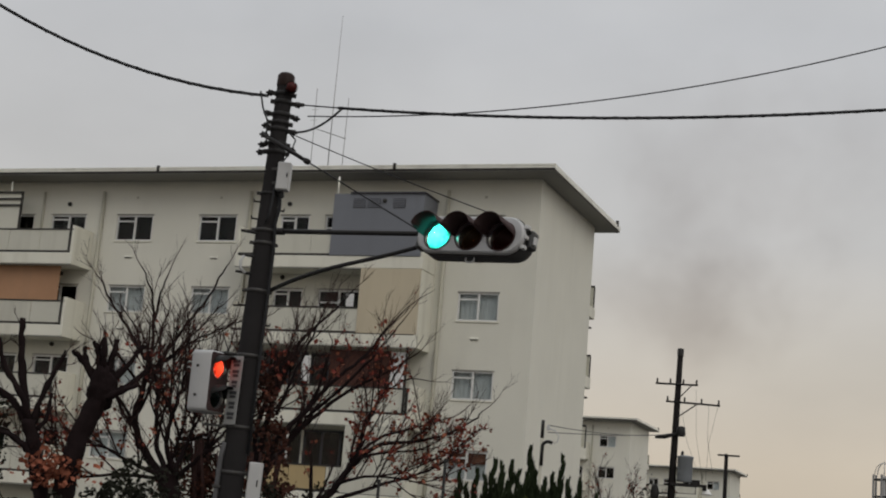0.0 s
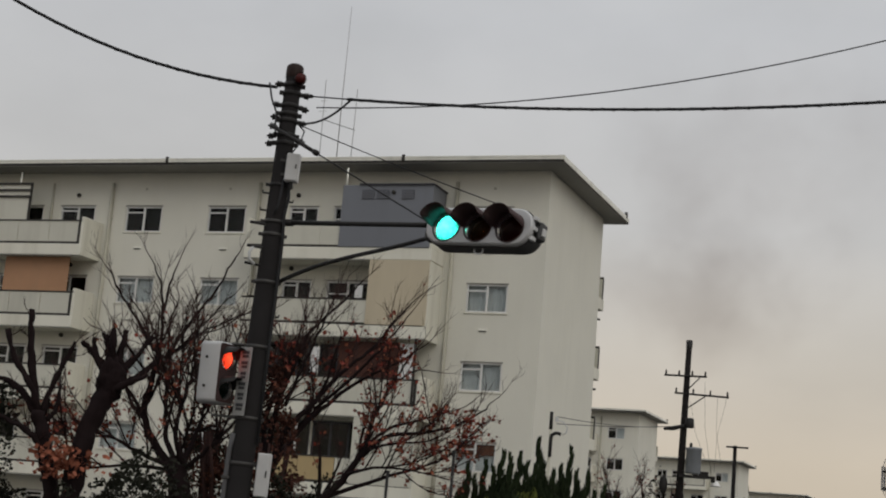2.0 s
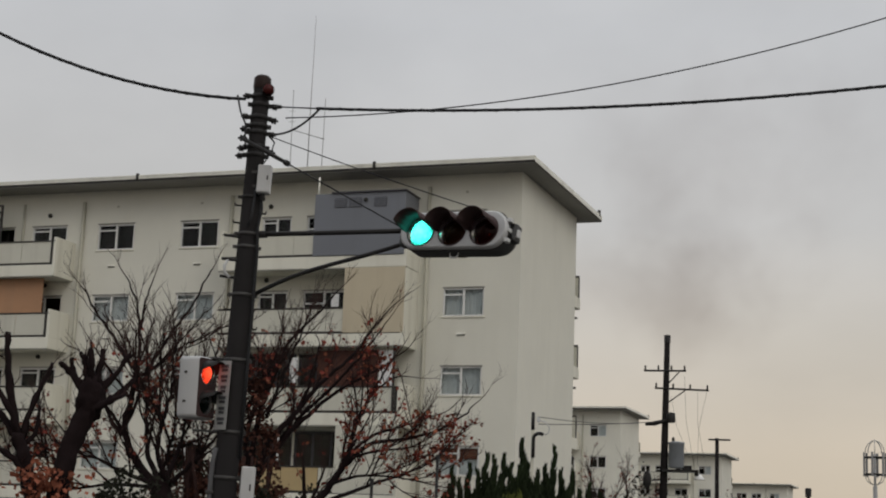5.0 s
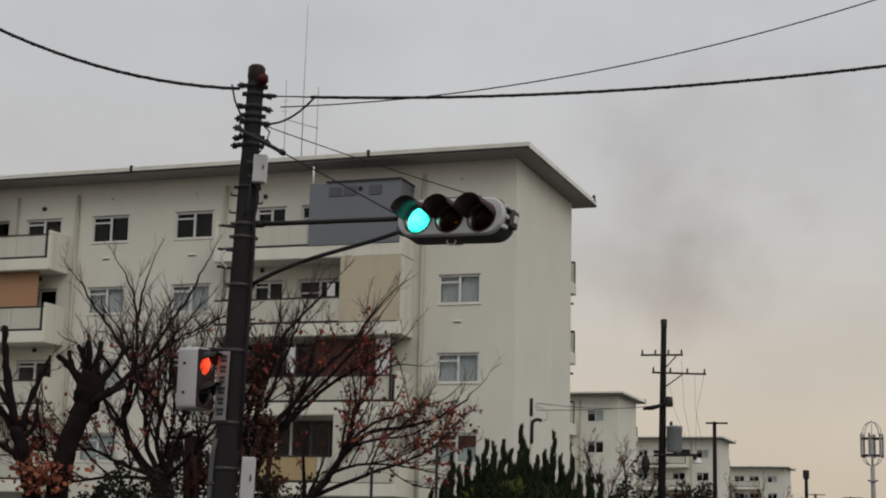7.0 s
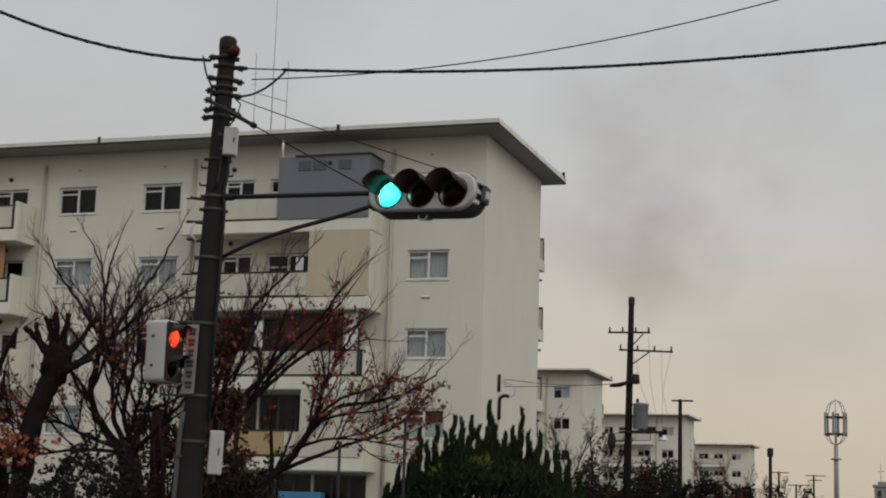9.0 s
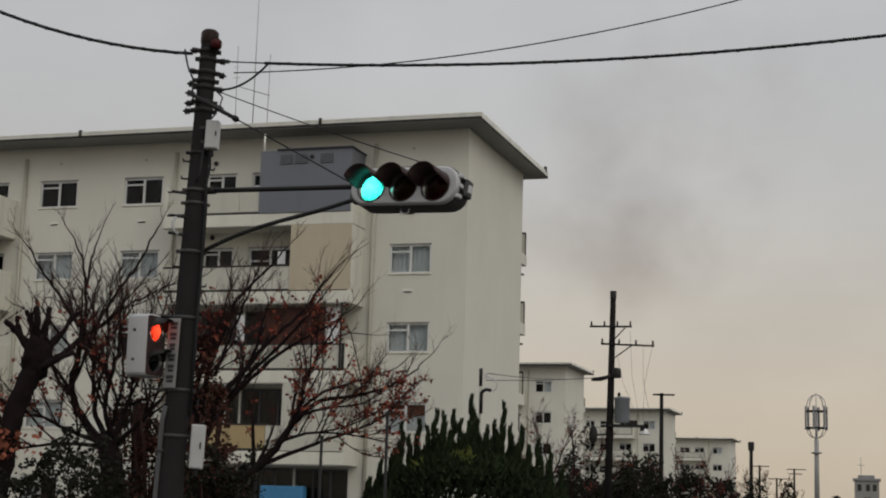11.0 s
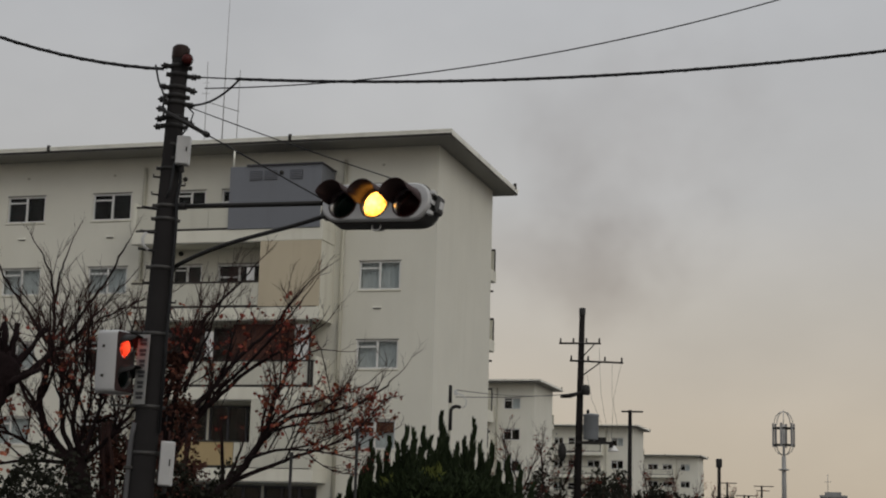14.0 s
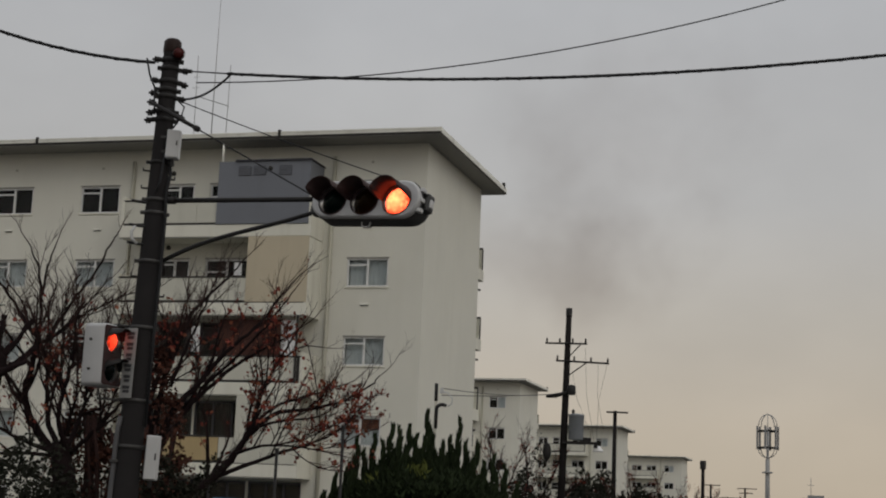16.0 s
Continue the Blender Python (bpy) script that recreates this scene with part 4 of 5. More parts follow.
def signal_arm():
    t = thing("signal_arm", pose(*POLE, 0, 0, 0), "black steel arm with a curved strut that carries the signal", "bracket arm")
    a = at_pole(0.06, 0, 5.125) - POLE
    b = head_l - POLE
    part("main_tube", rod([a + (b - a) * u for u in (0, 0.5, 1)], 0.028, 12), M["black"], t)
    s = at_pole(0.10, 0, 4.42) - POLE
    e = head_l2 - POLE
    pts = []
    for k in range(13):
        u = k / 12
        q = s + (e - s) * u
        q.z += 0.12 * math.sin(math.pi * min(1, u * 1.0)) * (1 - u) ** 1.3
        pts.append(q)
    part("strut", rod(pts, 0.024, 10), M["black"], t)
    part("collar", rod([a, a + (b - a) * 0.09], 0.042, 10), M["black"], t)
    return t


signal_arm()


def span_wire(name, a, b, r, sag, label, thick=()):
    t = thing(name, Matrix.Translation(a), label, "wire")
    d = Vector(b) - Vector(a)
    pts = [d * (k / 14) - Vector((0, 0, sag * 4 * (k / 14) * (1 - k / 14))) for k in range(15)]
    part("strand", rod(pts, r, 6), M["cable"], t)
    for u0, u1, rr in thick:
        part("sleeve", rod([d * u0, d * ((u0 + u1) / 2), d * u1], [rr * 0.8, rr, rr * 0.8], 8), M["black"], t)
    return t


span_wire("guy_wire", at_pole(-0.19, -0.12, 6.22), SIG_M @ Vector((-0.64, 0.15, 0.05)), 0.0085, 0.0, "black guy wire with a sleeve between pole and signal", ((0.0, 0.30, 0.026), (0.27, 0.30, 0.036)))
span_wire("guy_wire", at_pole(0.12, -0.05, 6.28), SIG_M @ Vector((0.40, 0.12, 0.21)), 0.006, 0.02, "thin steel guy wire between pole and signal")


def pedestrian_signal():
    c = at_pole(-0.405, -0.02, 3.35)
    t = thing("pedestrian_signal", Matrix.Translation(c) @ pose(0, 0, 0, 0, 0, 27 + 57), "pale grey pedestrian signal showing red, mounted on the pole", "crossing light")
    W, H, D = 0.38, 0.68, 0.27
    centres = [(0.0, 0.165), (0.0, -0.165)]
    part("front_plate", plate_with_holes(W - 0.03, H - 0.03, 0.04, -D / 2 - 0.001, centres, 0.125), M["visor"], t)
    part("case", shell([(W - 0.03, H - 0.03, 0.04, -D / 2), (W, H, 0.05, -D / 2 + 0.015), (W, H, 0.05, D / 2 - 0.03), (W - 0.08, H - 0.08, 0.05, D / 2)], (False, True)), M["signal"], t)
    for i, ((cx, cz), lens) in enumerate(zip(centres, ("walk_red_lens", "green_lens"))):
        part("lamp_chamber", lathe(bmesh.new(), [(0.125, -D / 2), (0.125, D / 2 - 0.02), (0.001, D / 2 - 0.02)], 28, "y", (cx, 0, cz)), M["inside"], t)
        part("lens", lathe(bmesh.new(), [(0.001, -0.055), (0.05, -0.048), (0.10, -0.025), (0.124, -0.001)], 28, "y", (cx, -D / 2, cz)), M[lens], t)
        v = part("visor", visor(cx, cz, 0.135, 0.17, back=-0.15), M["black"], t)
        v.location = (0, -D / 2, 0)
    lit = part("lamp", lathe(bmesh.new(), [(0.001, -0.05), (0.05, -0.044), (0.10, -0.02), (0.12, 0.004)], 24, "y"), M["lamp_small"], t)
    lit.location = (0, -D / 2 + 0.006, 0.165)
    for z in (0.16, -0.16):
        part("bolt", lathe(bmesh.new(), [(0.016, -W / 2 + 0.001), (0.016, -W / 2 - 0.014), (0.001, -W / 2 - 0.016)], 8, "x", (0, 0.02, z)), M["rail"], t)
    # brackets back to the pole
    inv = t.matrix_world.inverted()
    top = [inv @ at_pole(-0.45, 0.0, 3.66), inv @ at_pole(-0.25, -0.02, 3.69), inv @ at_pole(-0.08, 0, 3.68)]
    part("top_bracket", rod(top, 0.022, 8), M["black"], t)
    low = [inv @ at_pole(-0.40, -0.02, 2.97), inv @ at_pole(-0.40, -0.04, 2.885), inv @ at_pole(-0.06, -0.06, 2.88)]
    part("lower_bracket", rod(low, 0.016, 8), M["band"], t)
    return t


pedestrian_signal()


def long_cable(name, start, azimuth, a, b, length, r, label, twist=False):
    """A hanging cable in the upright plane of that azimuth: rise a per metre, b per square metre."""
    t = thing(name, Matrix.Translation(start), label, "cable", "overhead cables")
    h = radians(azimuth)
    pts = [Vector((math.sin(h) * s, math.cos(h) * s, a * s + b * s * s)) for s in [length * k / 48 for k in range(49)]]
    part("strand", rod(pts, r, 8), M["cable"], t)
    if twist:
        bm = bmesh.new()
        w = []
        for k in range(769):
            s = length * k / 768
            ph = s * 26
            q = Vector((math.sin(h) * s, math.cos(h) * s, a * s + b * s * s))
            w.append(q + Vector((math.cos(h) * math.cos(ph), -math.sin(h) * math.cos(ph), math.sin(ph))) * (r * 0.95))
        part("wrap", tube(bm, w, r * 0.28, 4), M["cable"], t)
    return t


def from_pole(azimuth, s, z):
    base = Vector((-7.95, 15.58, 0)) if azimuth > 0 else POLE
    return base + Vector((math.sin(radians(azimuth)) * s, math.cos(radians(azimuth)) * s, z))


long_cable("overhead_cable", from_pole(-115, 0.16, 6.71), -115, -0.0153, 0.0792, 9.0, 0.019, "thick black twisted cable coming down to the pole", True)
long_cable("overhead_cable", from_pole(85, 0.73, 6.55), 85, -0.068, 0.01148, 20, 0.017, "thick black cable leaving the pole", True)
long_cable("overhead_wire", from_pole(85, 0.37, 6.45), 85, -0.0147, 0.022, 14, 0.0075, "thin black wire leaving the pole")
span_wire("overhead_wire", at_pole(0.24, 0, 6.645), from_pole(85, 0.74, 6.55), 0.008, 0.0, "short steel wire with an egg insulator", ((-0.12, 0.0, 0.026),))


def drop_cable():
    s, e = at_pole(0.16, 0, 6.31), from_pole(85, 0.78, 6.546)
    t = thing("drop_cable", Matrix.Translation(s), "black cable looping from the clamp to the overhead line", "cable")
    d = e - s
    pts = [Vector((d.x * u, d.y * u, d.z * u ** 1.9 - 0.02 * math.sin(math.pi * u))) for u in [k / 12 for k in range(13)]]
    part("strand", rod(pts, 0.013, 8), M["cable"], t)


drop_cable()

# ---------------------------------------------------------------- trees
def smooth_line(points, per=5):
    """A curve through a few points."""
    ps = [Vector(q) for q in points]
    ps = [ps[0] * 2 - ps[1]] + ps + [ps[-1] * 2 - ps[-2]]
    out = []
    for i in range(1, len(ps) - 2):
        p0, p1, p2, p3 = ps[i - 1:i + 3]
        for k in range(per):
            u = k / per
            out.append(0.5 * ((2 * p1) + (p2 - p0) * u + (2 * p0 - 5 * p1 + 4 * p2 - p3) * u * u + (3 * p1 - p0 - 3 * p2 + p3) * u ** 3))
    out.append(ps[-2])
    return out


def gnarl(bm, amp, freq):
    """Roughens bark: burrs and furrows."""
    for v in bm.verts:
        v.co += Vector((noise.noise(v.co * freq), noise.noise(v.co * freq + Vector((7, 3, 1))), noise.noise(v.co * freq + Vector((1, 9, 5))))) * amp
    return bm


def crooked(rng, start, way, length, steps, bend, lift):
    pts, d = [Vector(start)], Vector(way).normalized()
    for _ in range(steps):
        d = (d + Vector((rng.uniform(-1, 1), rng.uniform(-1, 1), rng.uniform(-1, 1))) * bend + Vector((0, 0, lift))).normalized()
        pts.append(pts[-1] + d * (length / steps))
    return pts


def fork(rng, bm, start, way, length, r, level, tips, lift=0.05, spread=0.75):
    """A twig with its side twigs, joined to the mesh; tips collects where leaves may hang."""
    pts = crooked(rng, start, way, length, 5, 0.16, lift)
    tube(bm, pts, [r * (1 - 0.75 * i / 5) for i in range(6)], 5 if level > 1 else 4, False)
    tips += [(q, level) for q in pts[2:]]
    if level <= 0:
        return
    for k in range(rng.choice((2, 3, 3))):
        i = rng.choice((1, 2, 3, 4))
        d = (pts[i + 1] - pts[i]).normalized()
        side = Vector((rng.uniform(-1, 1), rng.uniform(-1, 1), rng.uniform(-0.3, 0.9)))
        fork(rng, bm, pts[i], d + side * spread, length * rng.uniform(0.45, 0.72), r * 0.55, level - 1, tips, lift, spread)


def leaf_cluster(bm, rng, q, size):
    """A dry lobed leaf: a folded five-point blade."""
    d = Vector((rng.uniform(-1, 1), rng.uniform(-1, 1), rng.uniform(-1.2, 0.2))).normalized()
    s = d.orthogonal().normalized()
    s.rotate(Matrix.Rotation(rng.uniform(0, 6.28), 3, d))
    n = d.cross(s)
    base = bm.verts.new(q)
    tip = bm.verts.new(q + d * size + n * size * 0.15)
    l1 = bm.verts.new(q + d * size * 0.45 + s * size * 0.5 + n * size * rng.uniform(0.05, 0.3))
    l2 = bm.verts.new(q + d * size * 0.45 - s * size * 0.5 + n * size * rng.uniform(0.05, 0.3))
    bm.faces.new((base, l1, tip))
    bm.faces.new((base, tip, l2))


def bare_tree(name, place, yaw, limbs, seed, label, twig_len, leaf_n, leaf_bias, levels=2, every=2, extra=0, inside=lambda q: True):
    """A tree from its trunk and limbs (each: points x, y, z in its own space, start and end radius), with crooked twigs and a few dry leaves."""
    rng = random.Random(seed)
    t = thing(name, pose(*place, 0, 0, yaw), label, "tree")
    tips = []
    twigs = bmesh.new()
    for i, (pts, r0, r1) in enumerate(limbs):
        line = smooth_line(pts)
        n = len(line)
        line = [q + Vector((rng.uniform(-1, 1), rng.uniform(-1, 1), 0)) * 0.018 * min(1, k) for k, q in enumerate(line)]
        part("trunk" if i == 0 else "limb", gnarl(tube(bmesh.new(), line, [r0 + (r1 - r0) * (k / (n - 1)) ** 0.8 for k in range(n)], 10), 0.25 * r1, 9), M["bark"], t)
        if i == 0:
            continue
        for k in range(n // 4, n, every):
            if not inside(line[k]):
                continue
            d = (line[min(k + 1, n - 1)] - line[max(k - 1, 0)]).normalized()
            for _ in range(2 if k > n * 0.5 else 1):
                side = Vector((rng.uniform(-1, 1), rng.uniform(-1, 1), rng.uniform(-0.15, 0.9)))
                fork(rng, twigs, line[k], d * 1.3 + side * 0.75, twig_len * rng.uniform(0.6, 1.15), max(r1 * 0.8, 0.008), levels, tips)
        fork(rng, twigs, line[-1], line[-1] - line[-2], twig_len, r1, levels, tips)
        for _ in range(extra):       # secondary branches
            k = rng.randrange(n // 5, n - 2)
            d = (line[k + 1] - line[k]).normalized()
            side = Vector((rng.uniform(-1, 1), rng.uniform(-1, 1), rng.uniform(-0.1, 0.8))).normalized()
            r = (r0 + (r1 - r0) * (k / (n - 1)) ** 0.8) * 0.6
            br = crooked(rng, line[k], d + side * 0.9, rng.uniform(0.7, 1.5), 8, 0.16, 0.07)
            if not inside(br[-1]):
                continue
            part("branch", tube(bmesh.new(), br, [r + (0.008 - r) * (m / 8) for m in range(9)], 7), M["bark"], t)
            for m in range(2, 9):
                if not inside(br[m]):
                    continue
                side = Vector((rng.uniform(-1, 1), rng.uniform(-1, 1), rng.uniform(-0.2, 0.8)))
                fork(rng, twigs, br[m], (br[m] - br[m - 1]).normalized() * 0.8 + side * 0.8, twig_len * rng.uniform(0.5, 0.9), 0.008, 2, tips)
    tw = part("twig_mass", twigs, M["twig"], t)
    tagged(tw, kind="stuff")
    if leaf_n:
        a, b = bmesh.new(), bmesh.new()
        for _ in range(leaf_n):
            q, lv = rng.choice(tips)
            w = leaf_bias(q)
            if rng.random() > w:
                continue
            for _ in range(rng.choice((1, 2, 3, 4))):
                leaf_cluster(a if rng.random() < 0.62 else b, rng, q + Vector((rng.gauss(0, 0.03), rng.gauss(0, 0.03), rng.gauss(-0.02, 0.03))), rng.uniform(0.042, 0.082))
        tagged(part("red_leaves", a, M["leaf_red"], t), kind="stuff")
        tagged(part("orange_leaves", b, M["leaf_orange"], t), kind="stuff")
    return t


def polar(azimuth, r):
    return (math.sin(radians(azimuth)) * r, math.cos(radians(azimuth)) * r, 0)


# cherry beside the pruned trees, its limbs arching out of one dark crotch
bare_tree("cherry_tree", polar(-29, 24), 29, [
    ([(0.0, 0, 0), (-0.05, 0.05, 1.2), (-0.18, 0, 2.1), (-0.24, 0, 2.62)], 0.21, 0.14),
    ([(-0.26, 0, 2.4), (-0.64, 0.1, 2.86), (-0.81, 0.1, 3.23), (-0.76, 0, 3.83), (-0.70, -0.1, 4.12), (-0.83, 0, 4.32), (-1.11, 0.1, 4.7), (-1.36, 0.2, 5.03), (-1.6, 0.2, 5.4)], 0.072, 0.010),
    ([(-0.75, 0, 3.9), (-0.69, 0.1, 4.4), (-0.72, 0.2, 4.88), (-0.80, 0.2, 5.26), (-0.98, 0.3, 5.65)], 0.036, 0.010),
    ([(-0.72, 0.2, 4.8), (-0.65, 0.1, 5.28), (-0.57, 0.1, 5.65)], 0.022, 0.009),
    ([(-0.71, -0.1, 4.05), (-0.38, -0.3, 4.26), (-0.07, -0.4, 4.53), (0.22, -0.4, 4.67)], 0.030, 0.009),
    ([(-0.25, 0.1, 2.5), (-0.47, 0.4, 3.0), (-0.53, 0.5, 3.55), (-0.62, 0.5, 4.06), (-0.89, 0.5, 4.38)], 0.052, 0.011),
    ([(-0.19, -0.1, 2.55), (-0.31, -0.3, 3.06), (-0.22, -0.4, 3.58), (-0.14, -0.4, 4.11), (-0.15, -0.4, 4.54)], 0.045, 0.011),
    ([(-0.15, 0, 2.55), (0.02, 0.3, 3.18), (0.13, 0.4, 3.70), (0.28, 0.5, 4.5)], 0.046, 0.010),
    ([(-0.1, 0, 2.5), (0.25, -0.2, 2.86), (0.55, -0.3, 3.23), (0.98, -0.3, 3.57)], 0.045, 0.011),
    ([(-0.3, 0, 2.48), (-0.87, -0.3, 2.67), (-1.23, -0.4, 2.84), (-1.59, -0.4, 2.79)], 0.040, 0.010),
    ([(-0.3, 0, 2.45), (-0.93, -0.1, 2.46), (-1.58, -0.2, 2.36), (-2.0, -0.2, 2.4)], 0.034, 0.010),
    ([(-0.56, 0.3, 4.2), (-0.27, 0.3, 4.78), (0.03, 0.3, 5.25), (0.23, 0.3, 5.70), (0.35, 0.3, 5.9)], 0.030, 0.009),
    ([(-0.28, 0, 2.55), (-0.15, -0.3, 2.99), (-0.27, -0.5, 3.45), (-0.45, -0.5, 3.7)], 0.034, 0.010),
], 7, "leaf-shedding cherry tree with thin dark branches and a few red leaves", 0.50, 1500,
    lambda q: 0.8 if q.z < 3.0 else (0.35 if q.z < 4.4 else 0.02), 2, 3, 9, lambda q: q.z < 5.2)

# the wide one behind the pole: long limbs fanning up and out, with most of the red leaves
bare_tree("cherry_tree", polar(-25, 24), 25, [
    ([(-0.35, 0, 0), (-0.42, 0.05, 1.0), (-0.52, 0, 1.6), (-0.62, 0, 2.3)], 0.18, 0.10),
    ([(-0.52, 0, 1.7), (-0.02, 0, 2.0), (0.38, 0.1, 2.28), (0.69, 0.1, 2.68), (0.88, 0.1, 3.06), (0.96, 0.1, 3.46), (1.08, 0.2, 3.76), (1.29, 0.3, 4.2), (1.5, 0.3, 4.6)], 0.088, 0.010),
    ([(0.74, 0.1, 2.78), (1.16, -0.2, 3.21), (1.67, -0.3, 3.31), (2.19, -0.4, 3.46), (2.60, -0.4, 3.72), (2.72, -0.4, 3.88)], 0.042, 0.008),
    ([(0.88, 0.1, 3.04), (1.23, 0.3, 3.38), (1.65, 0.4, 3.54), (2.08, 0.4, 3.71), (2.32, 0.4, 3.80)], 0.032, 0.008),
    ([(0.30, 0.1, 2.22), (0.88, 0.4, 2.48), (1.38, 0.5, 2.69), (1.89, 0.5, 2.88), (2.22, 0.5, 3.05), (2.44, 0.5, 3.3)], 0.040, 0.008),
    ([(-0.62, 0, 2.25), (-0.35, -0.3, 3.14), (0.0, -0.4, 3.57), (0.38, -0.4, 4.08), (0.78, -0.4, 4.46), (1.17, -0.4, 5.0), (1.45, -0.4, 5.35)], 0.062, 0.009),
    ([(-0.62, 0, 2.3), (-0.22, 0.3, 3.14), (0.25, 0.4, 3.68), (0.73, 0.5, 4.11), (1.23, 0.5, 4.40), (1.7, 0.5, 4.75)], 0.055, 0.009),
    ([(-0.63, 0, 2.3), (-0.51, -0.2, 3.46), (-0.36, -0.3, 4.08), (-0.10, -0.3, 4.72), (0.28, -0.3, 5.15), (0.6, -0.3, 5.55)], 0.055, 0.009),
    ([(-0.64, 0, 2.3), (-0.67, 0.3, 3.35), (-0.48, 0.4, 3.98), (-0.29, 0.5, 4.7), (-0.22, 0.5, 5.2)], 0.046, 0.009),
    ([(-0.39, -0.2, 3.55), (-0.16, 0.0, 4.27), (0.08, 0.1, 4.95), (0.22, 0.1, 5.35)], 0.030, 0.008),
    ([(0.08, 0.4, 3.6), (0.71, 0.2, 4.26), (1.11, 0.1, 4.74), (1.40, 0.1, 5.2)], 0.032, 0.008),
    ([(-0.66, 0, 2.3), (-0.82, -0.3, 3.17), (-0.76, -0.4, 3.78), (-0.5, -0.4, 4.24)], 0.040, 0.009),
    ([(0.88, 0, 3.0), (1.26, -0.5, 3.1), (1.77, -0.6, 3.18), (2.1, -0.6, 3.37)], 0.026, 0.008),
    ([(0.66, 0, 2.62), (1.03, -0.4, 2.73), (1.55, -0.6, 2.73), (2.08, -0.6, 2.65)], 0.028, 0.008),
    ([(1.25, 0.3, 4.1), (1.58, 0.1, 4.3), (1.85, 0.0, 4.3)], 0.016, 0.007),
], 12, "spreading cherry tree with rust-red autumn leaves on bare branches", 0.52, 2200,
    lambda q: 0 if q.x > 1.7 and q.z > 3.75 else 0.2 + 0.3 * min(1, max(0, (q.x - 0.2) / 1.3)) - 0.4 * max(0, q.z - 4.5), 2, 2, 7,
    lambda q: q.z < (5.3 if q.x < 1.2 else 4.4 if q.x < 1.6 else 3.7))


def pollard(place, yaw, trunk, knob, stubs, seed, label):
    """A hard-pruned tree: a stout trunk, a swollen head and cut stubs."""
    rng = random.Random(seed)
    t = thing("pollarded_tree", pose(*place, 0, 0, yaw), label, "tree", "pollarded trees")
    line = smooth_line(trunk[0])
    n = len(line)
    part("trunk", gnarl(tube(bmesh.new(), line, [trunk[1] + (trunk[2] - trunk[1]) * k / (n - 1) for k in range(n)], 14), 0.05, 6), M["bark"], t)
    if knob:
        bm = bmesh.new()
        bmesh.ops.create_icosphere(bm, subdivisions=4, radius=1)
        for v in bm.verts:
            k = 1 + 0.30 * noise.noise(v.co * 2.3 + Vector((seed, 0, 0))) + 0.22 * noise.noise(v.co * 6) + 0.10 * noise.noise(v.co * 13)
            v.co = Vector(knob[0]) + Vector((v.co.x * knob[1], v.co.y * knob[1], v.co.z * knob[2])) * k
        for f in bm.faces:
            f.smooth = True
        part("head", bm, M["bark"], t)
    tw = bmesh.new()
    tips = []
    for pts, r0, r1 in stubs:
        ln = smooth_line(pts, 4)
        part("stub", gnarl(tube(bmesh.new(), ln, [r0 + (r1 - r0) * k / (len(ln) - 1) for k in range(len(ln))], 9), 0.035, 11), M["bark"], t)
        for k in range(2, len(ln), 3):
            if rng.random() < 0.85:
                fork(rng, tw, ln[k], Vector((rng.uniform(-1, 1), rng.uniform(-1, 1), rng.uniform(0, 1))), 0.26, 0.009, 2, tips)
    tagged(part("twig_mass", tw, M["twig"], t), kind="stuff")
    lv = bmesh.new()
    for _ in range(150):
        leaf_cluster(lv, rng, Vector((rng.gauss(trunk[0][1][0], 0.22), rng.gauss(-0.1, 0.15), rng.gauss(2.4, 0.12))), rng.uniform(0.05, 0.1))
    tagged(part("red_leaves", lv, M["leaf_orange"], t), kind="stuff")
    return t


pollard(polar(-31, 22), 31, ([(-1.0, 0, 0), (-0.90, 0, 1.3), (-0.81, 0, 2.09), (-0.71, 0, 2.81), (-0.54, 0, 3.29), (-0.46, 0, 3.65)], 0.125, 0.145), ((-0.48, 0, 3.53), 0.18, 0.34), [
    ([(-0.55, 0, 3.6), (-0.75, 0, 3.85), (-0.92, -0.05, 4.01)], 0.05, 0.035), ([(-0.6, 0, 3.7), (-0.74, 0.1, 3.9), (-0.78, 0.1, 4.1)], 0.045, 0.03),
    ([(-0.52, 0, 3.75), (-0.58, 0, 3.95), (-0.60, 0, 4.15)], 0.05, 0.035), ([(-0.48, 0, 3.75), (-0.50, -0.1, 4.0), (-0.52, -0.1, 4.22)], 0.05, 0.04),
    ([(-0.42, 0, 3.75), (-0.38, 0, 4.0), (-0.36, 0, 4.22)], 0.055, 0.04), ([(-0.40, 0, 3.6), (-0.20, 0, 3.85), (0.02, 0, 4.2)], 0.055, 0.035),
    ([(-0.42, 0, 3.45), (-0.15, 0.1, 3.6), (0.10, 0.1, 3.85)], 0.05, 0.03), ([(-0.45, -0.1, 3.4), (-0.2, -0.2, 3.5), (0.0, -0.2, 3.62)], 0.045, 0.03),
    ([(-0.52, 0.1, 3.8), (-0.56, 0.1, 4.0), (-0.68, 0.1, 4.2)], 0.045, 0.03),
], 3, "hard-pruned street tree with a swollen head and cut stubs")
